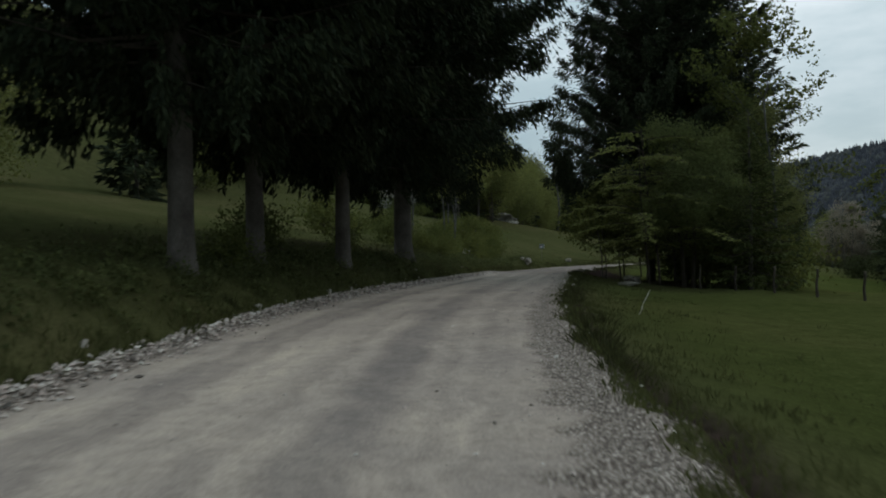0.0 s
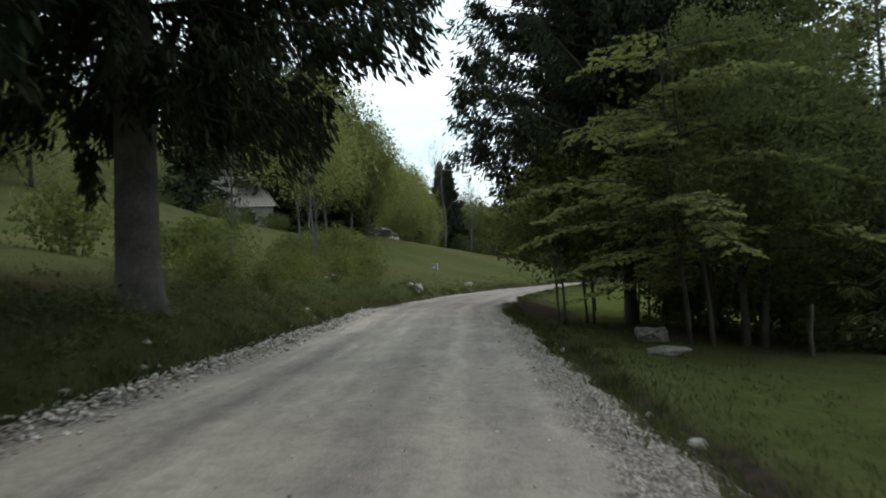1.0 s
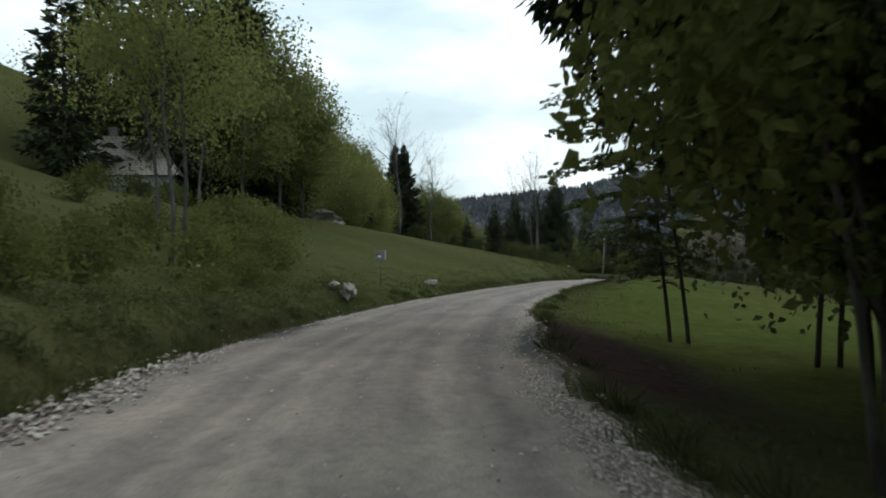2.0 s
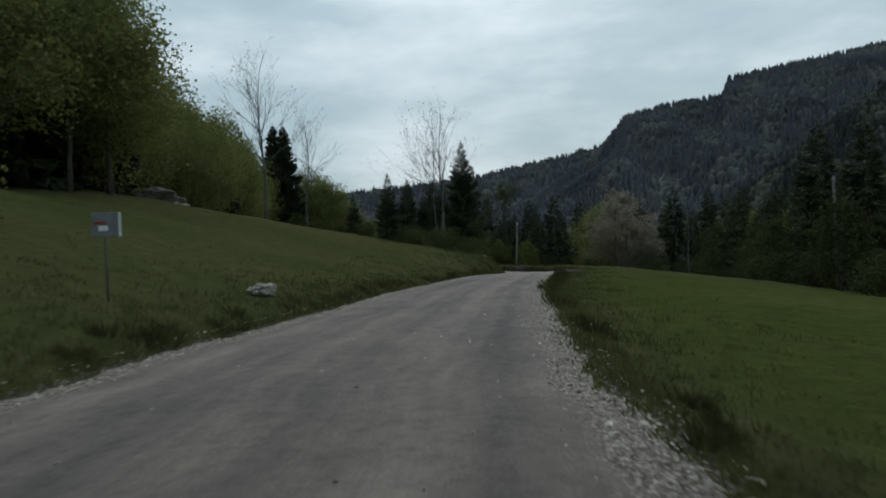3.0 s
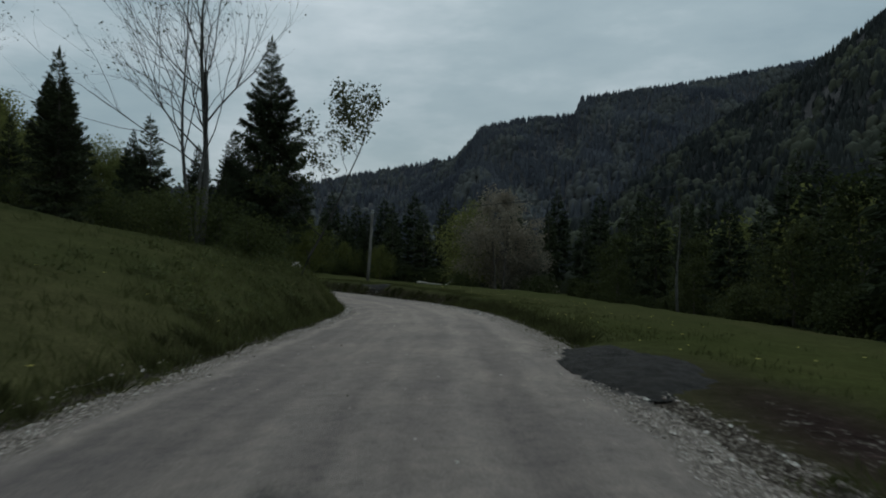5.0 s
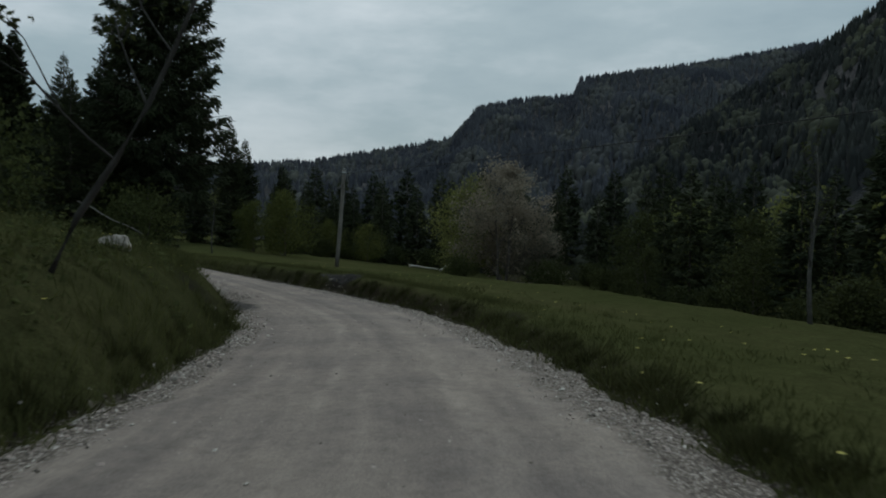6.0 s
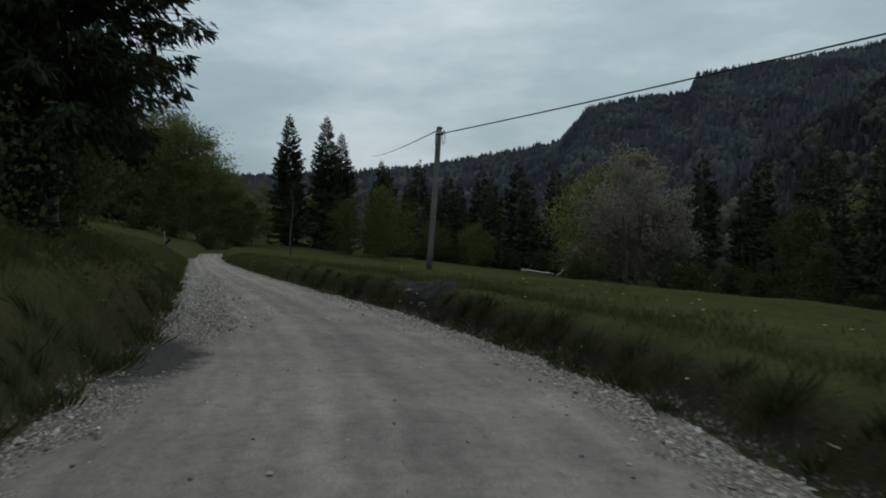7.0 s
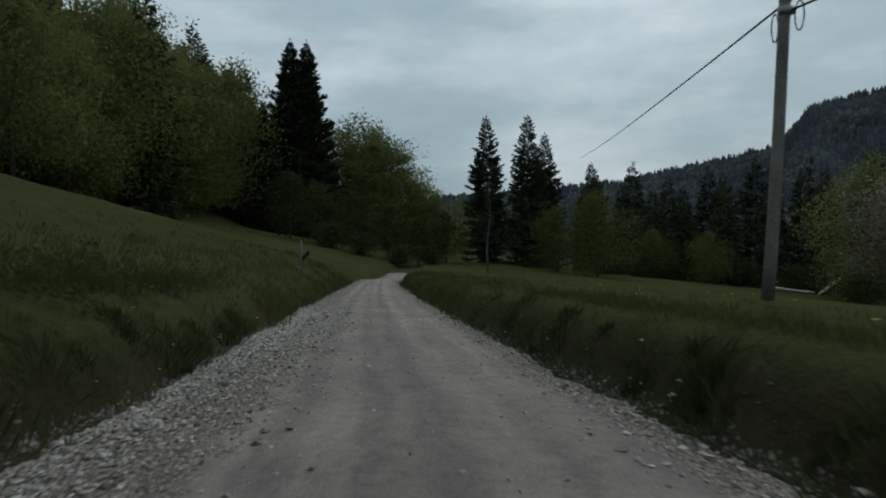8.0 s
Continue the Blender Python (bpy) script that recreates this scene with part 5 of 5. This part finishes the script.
def chips():
    """Loose chippings: small angular stones along both sides of the road and a few across it."""
    r = np.random.default_rng(91)
    n = 42000
    pick = r.random(n)
    y = np.where(pick < .74, r.uniform(-40, 112, n), np.where(pick < .92, r.uniform(96, 114, n), 112 + r.exponential(11, n)))
    left = r.random(n) < .45
    centre = r.random(n) < .24
    inward = np.where(r.random(n) < .1, -np.abs(r.normal(0, .10, n)), np.abs(r.normal(0, .36, n)))
    wide = np.where((y > 94) & left, 2.2, 1.0)
    x = np.where(left, road_left(y) + inward * wide, road_right(y) - inward * np.where(y < 0, 1.5, 1.2))
    span = road_right(y) - road_left(y)
    x = np.where(centre, road_left(y) + span * r.random(n), x)
    size = np.where(centre, r.uniform(.006, .024, n), r.uniform(.008, .021, n) * np.where(r.random(n) < .06, 2.0, 1) * np.where(y > 92, 1.2, 1))
    on = (x > road_left(y)) & (x < road_right(y))
    z = np.where(on, road_top(x, y), ground_level(x, y) + .01)
    # A low windrow lies along the upper side before the bend.
    row = (np.arange(n) % 5 == 0)
    y = np.where(row, r.uniform(-42, 6, n), y)
    off = np.clip(r.normal(.03, .2, n), -.26, .7)
    x = np.where(row, road_left(y) + .20 + off, x)
    z = np.where(row, np.where(off > -.2, road_top(x, y), ground_level(x, y)) + .09 * np.exp(-(off / .22) ** 2) * r.random(n), z)
    size = np.where(row, r.uniform(.02, .05, n), size)
    # A broad bank of coarse stone follows the inside of the last bend.
    bank = (np.arange(n) % 5 == 1) | (np.arange(n) % 20 == 2)
    y = np.where(bank, r.uniform(95.5, 117, n), y)
    off = np.abs(r.normal(0, .65, n))
    x = np.where(bank, road_left(y) + off + .04, x)
    z = np.where(bank, np.where(off > -1, road_top(x, y), ground_level(x, y)), z)
    size = np.where(bank, r.uniform(.011, .03, n) * np.where(r.random(n) < .06, 1.6, 1), size)
    # Coarser stone has rolled to both sides between the bends.
    coarse = (np.arange(n) % 10 == 3) | (np.arange(n) % 10 == 7)
    y = np.where(coarse, r.uniform(13, 64, n), y)
    off = np.clip(r.normal(.15, .25, n), -.08, 1)
    x = np.where(coarse, np.where(np.arange(n) % 10 == 3, road_left(y) + off, road_right(y) - off), x)
    z = np.where(coarse, np.where(off > 0, road_top(x, y), ground_level(x, y)), z)
    size = np.where(coarse, r.uniform(.008, .024, n) * np.where(r.random(n) < .05, 1.7, 1), size)
    heap = (np.arange(n) % 20 == 12) | (np.arange(n) % 20 == 8)
    upper = np.arange(n) % 20 == 8
    y = np.where(heap, np.where(upper, r.uniform(74, 92, n), r.uniform(74, 106, n)), y)
    off = np.abs(r.normal(.05, .3, n))
    x = np.where(heap, np.where(upper, road_left(y) + off, road_right(y) - off * 1.5), x)
    z = np.where(heap, road_top(x, y), z)
    size = np.where(heap, r.uniform(.010, .034, n), size)
    coarse |= heap
    keep = r.random(n) < np.where((y > 14) & (y < 70) & ~coarse, .5, np.where((y > 95) & ~left & ~bank & ~heap, .35, 1))
    keep &= ~((np.abs(y - 93.5) < 3.2) & (x < road_left(y) + 1.1) & (r.random(n) < .72))
    n, x, y, z, size = int(keep.sum()), x[keep], y[keep], z[keep], size[keep]
    shape = np.array([(1, 0, 0), (0, 1, 0), (-1, 0, 0), (0, -1, 0), (0, 0, .55), (0, 0, -.4)])
    v = shape[None] * r.uniform(.6, 1.3, (n, 6, 1)) + r.normal(0, .15, (n, 6, 3))
    q = r.uniform(0, 6.28, n)
    c, s = np.cos(q)[:, None], np.sin(q)[:, None]
    v = np.stack([v[..., 0] * c - v[..., 1] * s, v[..., 0] * s + v[..., 1] * c, v[..., 2]], -1) * size[:, None, None]
    v += np.stack([x, y, z + size * .3], -1)[:, None]
    tri = np.array([(0, 1, 4), (1, 2, 4), (2, 3, 4), (3, 0, 4), (1, 0, 5), (2, 1, 5), (3, 2, 5), (0, 3, 5)])
    f = (np.arange(n)[:, None, None] * 6 + tri[None]).reshape(-1, 3)
    tagged(new("gravel", mesh_from("gravel", v.reshape(-1, 3), f, M_CHIP)), "loose pale limestone chippings along the road edges", "gravel", kind="stuff")


def off_slumps(x, y):
    """True where no bare slump and no scraped earth lies."""
    dr = x - road_right(y)
    scraped = (dr > -.4) & (dr < 1.5) & (y > 57) & (y < 64.6)
    return ~scraped & (np.min([((x - hx) / hw) ** 2 + ((y - hy) / hl) ** 2 for hx, hy, hw, hl, _ in HOLLOWS], axis=0) > 1.3)


def grass():
    """Grass tufts on both verges, thinning out into the meadow."""
    r = np.random.default_rng(92)
    n = 16500
    y = r.uniform(-42, 135, n)
    left = r.random(n) < .5
    d = np.where(r.random(n) < .34, r.normal(.03, .11, n), r.exponential(2.0, n) * np.where(left, 1.0, .5) + .02)
    x = np.where(left, road_left(y) - d, road_right(y) + d)
    bare = (np.abs(y - 99) < 13) & (d < .9) & (r.random(n) < .8)
    d = np.where(bare, d + 1.0, d)
    x = np.where(left, road_left(y) - d, road_right(y) + d)
    tall = np.where(left, np.interp(y, (-40, 0, 20, 60, 75, 110, 130), (.20, .2, .15, .14, .24, .24, .2)), np.interp(y, (-40, 0, 20, 60, 80, 130), (.10, .10, .10, .11, .13, .13))) * r.uniform(.6, 1.35, n)
    k = 9
    base = np.repeat(np.stack([x, y, np.zeros(n)], -1), k, 0)
    base[:, :2] += r.normal(0, .11, (n * k, 2))
    base[:, 2] = ground_level(base[:, 0], base[:, 1]) - .015
    ways = unit(r.normal(0, .42, (n * k, 3)) * (1, 1, .2) + (0, 0, 1))
    sides = unit(np.cross(ways, r.normal(0, 1, (n * k, 3))))
    length = np.repeat(tall, k) * r.uniform(.5, 1.4, n * k)
    green = off_slumps(base[:, 0], base[:, 1]) & ~((base[:, 0] > 0) & (base[:, 1] > 2) & (base[:, 1] < 14) & (base[:, 0] < 4.2))
    v, f = kites(base[green], ways[green], sides[green], length[green], r.uniform(.010, .022, green.sum()), .2)
    tagged(new("grass", mesh_from("grass", v, f, M_GRASS)), "uneven tufts of green verge grass", "grass", kind="stuff")


def tussocks():
    """Coarse clumps of longer grass hanging over the road's edges."""
    r = np.random.default_rng(95)
    n, k = 480, 70
    y = np.where(r.random(n) < .72, r.uniform(38, 112, n), r.uniform(-36, 38, n))
    left = r.random(n) < .42
    d = r.normal(.12, .14, n)
    x = np.where(left, road_left(y) - d, road_right(y) + d)
    size = r.uniform(.5, 1.25, n)
    keep = off_slumps(x, y)
    x, y, size, n = x[keep], y[keep], size[keep], int(keep.sum())
    base = np.repeat(np.stack([x, y, np.zeros(n)], -1), k, 0)
    spread = r.normal(0, .085, (n * k, 2)) * np.repeat(size, k)[:, None]
    base[:, :2] += spread
    base[:, 2] = ground_level(base[:, 0], base[:, 1]) - .02
    out = np.concatenate([spread * 5, np.zeros((n * k, 1))], 1)
    ways = unit(out + r.normal(0, .3, (n * k, 3)) * (1, 1, .2) + (0, 0, .9))
    sides = unit(np.cross(ways, r.normal(0, 1, (n * k, 3))))
    v, f = kites(base, ways, sides, .25 * np.repeat(size, k) * r.uniform(.5, 1.3, n * k), r.uniform(.010, .02, n * k), .2)
    tagged(new("tussocks", mesh_from("tussocks", v, f, M_SHADEGRASS)), "coarse tussocks of grass along the road edges", "grass", kind="stuff")


def flowers():
    r = np.random.default_rng(93)
    n = 210
    left = r.random(n) < .5
    y = np.where(left, r.uniform(55, 108, n), r.uniform(60, 118, n))
    d = r.uniform(.2, 4.5, n)
    x = np.where(left, road_left(y) - d, road_right(y) + d)
    z = ground_level(x, y) + r.uniform(.08, .2, n)
    k = 6
    q = np.tile(np.arange(k) * 6.283 / k, n)
    root = np.repeat(np.stack([x, y, z], -1), k, 0)
    ways = np.stack([np.cos(q), np.sin(q), np.full(n * k, .25)], -1)
    sides = np.stack([-np.sin(q), np.cos(q), np.zeros(n * k)], -1)
    v, f = kites(root, unit(ways), sides, r.uniform(.025, .045, n * k), .026, .1)
    tagged(new("flowers", mesh_from("flowers", v, f, M_YELLOW)), "scattered small yellow dandelions in the verge", "flower", kind="stuff")


def undergrowth():
    """Low leafy herbs in clumps along the banks."""
    r = np.random.default_rng(94)
    n, k = 800, 46
    part_of = r.random(n) * .81
    y = np.select([part_of < .66, part_of < .81], [r.uniform(-40, 22, n), r.uniform(66, 112, n)], r.uniform(70, 105, n))
    d = r.gamma(2.0, .8, n) + .15
    x = np.where(part_of < .81, road_left(y) - d, road_right(y) + d * .6 + .2)
    size = r.uniform(.5, 1.3, n)
    p = np.repeat(np.stack([x, y, np.zeros(n)], -1), k, 0)
    p[:, :2] += r.normal(0, .2, (n * k, 2)) * np.repeat(size, k)[:, None]
    p[:, 2] = ground_level(p[:, 0], p[:, 1]) + np.abs(r.normal(0, .17, n * k)) * np.repeat(size, k)
    ways = unit(r.normal(0, 1, (n * k, 3)) * (1, 1, .5) + (0, 0, .25))
    sides = unit(np.cross(ways, r.normal(0, .4, (n * k, 3)) + (0, 0, 1)))
    ell = r.uniform(.05, .13, n * k)
    green = off_slumps(p[:, 0], p[:, 1])
    p, ways, sides, ell = p[green], ways[green], sides[green], ell[green]
    v, f = kites(p, ways, sides, ell, ell * .6, .2)
    tagged(new("undergrowth", mesh_from("undergrowth", v, f, M_DARKLEAF)), "low leafy herbs and bramble along the banks", "undergrowth", kind="stuff")


chips()
undergrowth()
grass()
tussocks()
flowers()


# ---- potholes with water ----
def puddle(x, y, size, seed):
    """Standing water in the bottom of a pothole; the hollow of the road gives its outline."""
    hole = empty_thing("puddle", "small rain puddle in a worn pothole", "puddle", "road puddles")
    hole.matrix_basis = Matrix.Translation((x, y, float(road_top(x, y)) + .015))
    n = 40
    q = np.linspace(0, 2 * math.pi, n + 1)[:-1]
    wob = 1 + .12 * np.sin(2 * q + seed) + .09 * np.sin(3 * q + 2 * seed) + .05 * np.sin(5 * q + seed)
    edge = np.stack([np.cos(q) * size * .62 * wob, np.sin(q) * size * .34 * wob, np.zeros(n)], 1)
    bed = edge * (.3, .3, 1) - (0, 0, .03)
    faces = [tuple(range(n)), tuple(range(2 * n - 1, n - 1, -1))] + [(i, i + n, (i + 1) % n + n, (i + 1) % n) for i in range(n)]
    part("water", mesh_from("puddle_water", np.concatenate([edge, bed]), faces, M_WATER), hole, "still brownish water")
    return hole


for n, (px, py, size) in enumerate(PITS[:4] + PITS[5:]):
    puddle(px, py, size, n + 3)


# ---- earth mound at the roadside ----
def earth_mound(x, y, length, width, height, turn):
    m, n = 44, 26
    u, w = np.meshgrid(np.linspace(-1, 1, m), np.linspace(-1, 1, n), indexing="ij")
    c, s = math.cos(radians(turn)), math.sin(radians(turn))
    px, py = x + u * length * .5 * c - w * width * .5 * s, y + u * length * .5 * s + w * width * .5 * c
    lumps = np.array([[.7 * noise.noise(Vector((a * 1.6, b * 1.6, 3.1))) + .4 * noise.noise(Vector((a * 4.5, b * 4.5, 1.7))) + .5 * noise.noise(Vector((a * 9, b * 9, 7.3))) for a, b in zip(ra, rb)] for ra, rb in zip(px, py)])
    fall = np.clip(1 - u ** 2 - w ** 2 + .35 * lumps, 0, 1)
    z = ground_level(px, py) - .03 + fall ** .6 * height * (1 + .5 * lumps)
    me = mesh_from("earth_mound", np.stack([px, py, z], -1).reshape(-1, 3), grid_faces(m, n), M_EARTH, True)
    return tagged(new("earth_mound", me), "low dark mound of scraped earth beside the road", "earth mound")


earth_mound(14.3, 62.0, 5.0, 1.7, .11, 72)
earth_mound(20.1, 100.6, 3.4, .8, .12, 104)


# ---- signs, stakes and the fallen trunk ----
def box(bm, size, at):
    m = Matrix.Translation(at) @ Matrix.Diagonal((*size, 1))
    made = bmesh.ops.create_cube(bm, size=1.0, matrix=m)
    return made["verts"]


def boxes(name, items, mat, bevel=.004):
    bm = bmesh.new()
    for size, at in items:
        box(bm, size, at)
    bmesh.ops.bevel(bm, geom=list(bm.edges), offset=bevel, segments=1, affect="EDGES")
    me = bpy.data.meshes.new(name)
    bm.to_mesh(me)
    bm.free()
    me.materials.append(mat)
    return me


M_RED = rough_material("faded_red", (0.20, 0.035, 0.03), (0.30, 0.06, 0.05), 3.0, 20.0, 0.1, 0.002, 0.6)
M_BOARD = rough_material("grey_board", (0.13, 0.14, 0.145), (0.22, 0.23, 0.235), 3.0, 20.0, 0.2, 0.002, 0.6)


def info_sign(x, y, turn):
    sign = empty_thing("sign", "small grey board with white edge on a thin post", "sign")
    sign.matrix_basis = Matrix.Translation((x, y, place(x, y))) @ Matrix.Rotation(radians(turn), 4, "Z")
    part("post", mesh_from("sign_post", *tube([(0, 0, -.25), (0, 0, 1.12), (0, 0, 1.5)], [.022, .022, .02], 10), M_POLE, True), sign, "thin weathered wooden post")
    part("panel", boxes("sign_panel", [((.42, .025, .42), (0, -.035, 1.33))], M_BOARD), sign, "dull grey printed panel")
    part("edge_strip", boxes("sign_edge_strip", [((.045, .035, .42), (.232, -.035, 1.33))], M_WHITE), sign, "white edge strip")
    part("red_mark", boxes("sign_red_mark", [((.19, .006, .05), (-.08, -.051, 1.36))], M_RED, .001), sign, "faded red mark")
    part("pale_mark", boxes("sign_pale_mark", [((.15, .006, .09), (-.03, -.051, 1.27))], M_WHITE, .001), sign, "pale illegible mark")
    return sign


def marker_post(x, y):
    post = empty_thing("marker_post", "short cream roadside post with a dark flap", "post")
    post.matrix_basis = Matrix.Translation((x, y, place(x, y))) @ Matrix.Rotation(radians(-12), 4, "Z")
    part("stake", mesh_from("marker_stake", *tube([(0, 0, -.2), (.01, 0, .6), (-.02, 0, 1.2)], [.035, .035, .03], 10), M_POLE, True), post, "pale weathered stake")
    bm = bmesh.new()
    a = [bm.verts.new(p) for p in ((.02, -.03, .62), (.30, -.06, .86), (.34, -.05, .72), (.05, -.03, .48))]
    bm.faces.new(a)
    me = bpy.data.meshes.new("marker_flap")
    bmesh.ops.solidify(bm, geom=bm.faces[:], thickness=.02)
    bm.to_mesh(me)
    bm.free()
    me.materials.append(M_WIRE)
    part("flap", me, post, "black sheet flap")
    return post


def stick(name, a, b, radius, mat, label, category):
    k = np.linspace(0, 1, 8)[:, None]
    p = np.array(a) + (np.array(b) - np.array(a)) * k + .02 * np.sin(k * 9) * np.array([1, 0, 1])
    return tagged(new(name, mesh_from(name, *tube(p, np.linspace(radius, radius * .75, 8), 9), mat, True)), label, category)


info_sign(-3.62, 28.05, 12)
marker_post(10.05, 123.7)
stick("marker_stake", (4.88, -27.1, place(4.88, -27.1) - .05), (5.12, -27.0, place(4.88, -27.1) + .5), .014, M_LOG, "thin pale leaning stake in the lawn", "stake")
stick("fallen_tree", (49.2, 191.5, place(49.2, 191.5) + .5), (54.8, 193.2, place(54.8, 193.2) + .35), .19, M_LOG, "pale barkless trunk lying on the meadow", "log")
stick("propped_log", (55.2, 193.2, place(55.2, 193.2) + .05), (58.6, 193.6, place(58.6, 193.6) + 3.0), .19, M_LOG, "pale barkless trunk propped up at a slant", "log")
stick("fallen_branch", (10.9, 92.6, place(10.9, 92.6) + .7), (12.7, 90.4, place(12.7, 90.4) + .3), .02, M_POLE, "thin pale branch lying across bank shrubs", "branch")
for n in range(5):
    x, y = 7.6 + 1.3 * n, -9.0 - 1.2 * n
    ob = stick("fence_post", (x, y, place(x, y) - .2), (x + .03, y, place(x, y) + 1.05), .055, M_DARKWOOD, "dark weathered wooden fence post on the lawn", "post")
    tagged(ob, group="lawn fence")


# ---- house above the slope ----
def house(x, y, turn):
    home = empty_thing("house", "old house with a steep weathered tiled roof", "house")
    base = 6.15
    home.matrix_basis = Matrix.Translation((x, y, base)) @ Matrix.Rotation(radians(turn), 4, "Z")
    w, d, h, rise = 9.0, 7.0, 2.9, 3.9
    for name, size, at in (("wall", (w, .3, h + .5), (0, -d / 2, h / 2 - .25)), ("wall", (w, .3, h + .5), (0, d / 2, h / 2 - .25)), ("wall", (.3, d - .3, h + .5), (-w / 2 + .15, 0, h / 2 - .25)), ("wall", (.3, d - .3, h + .5), (w / 2 - .15, 0, h / 2 - .25))):
        part(name, boxes("house_wall", [(size, at)], M_WALL, .01), home)
    # A hipped roof in courses of tiles.
    o, hip = .55, 2.2
    e, f = (w / 2 + o, d / 2 + o), (w / 2 - hip, 0)
    eave, ridge = h - .1, h + rise
    corners = [(-e[0], -e[1], eave), (e[0], -e[1], eave), (e[0], e[1], eave), (-e[0], e[1], eave), (-f[0], 0, ridge), (f[0], 0, ridge)]
    bm = bmesh.new()
    vs = [bm.verts.new(c) for c in corners]
    for q in ((0, 1, 5, 4), (2, 3, 4, 5), (1, 2, 5), (3, 0, 4), (3, 2, 1, 0)):
        bm.faces.new([vs[i] for i in q])
    me = bpy.data.meshes.new("house_roof")
    bm.to_mesh(me)
    bm.free()
    me.materials.append(M_DARKWOOD)
    roof = part("roof", me, home, "weathered grey-brown tiled hipped roof")
    tile = boxes("house_tile", [((.40, .36, .03), (0, 0, 0))], M_ROOF, .006)
    count = 0
    for a, b, c2, d2 in ((corners[0], corners[1], corners[5], corners[4]), (corners[1], corners[2], corners[5], corners[5])):
        a, b, c2, d2 = (Vector(q) for q in (a, b, c2, d2))
        across = (b - a).normalized()
        slope = ((d2 - a) - across * (d2 - a).dot(across))
        up = slope.normalized()
        nor = across.cross(up)
        courses = int(slope.length / .34)
        for i in range(courses):
            k = (i + .3) / courses
            p, q = a.lerp(d2, k), b.lerp(c2, k)
            run = int((q - p).length / .42)
            for j in range(run):
                at = p.lerp(q, (j + .5 + .25 * (i % 2)) / (run + .3)) + nor * (.035 + .01 * random.random())
                ob = new("tile", tile)
                ob.parent = roof
                m = Matrix((across, up, nor)).transposed().to_4x4() @ Matrix.Rotation(radians(-3.5 + random.uniform(-2, 2)), 4, "X")
                m.translation = at
                ob.matrix_basis = m
                count += 1
    part("chimney", boxes("house_chimney", [((.7, .7, 1.6), (-1.4, .6, ridge - .1)), ((.84, .84, .14), (-1.4, .6, ridge + .75))], M_WALL, .012), roof, "plastered chimney with a flat cap")
    for px in (-2.4, 2.0):
        win = part("window", boxes("house_window", [((1.0, .1, .1), (px, -d / 2 - .17, 2.1)), ((1.0, .1, .1), (px, -d / 2 - .17, .95)), ((.1, .1, 1.25), (px - .5, -d / 2 - .17, 1.52)), ((.1, .1, 1.25), (px + .5, -d / 2 - .17, 1.52))], M_DARKWOOD), home, "dark timber window frame")
        part("pane", boxes("house_pane", [((.9, .03, 1.05), (px, -d / 2 - .165, 1.52))], M_WIRE), win, "dark window pane")
    return home


house(-30.2, 62.0, 12)
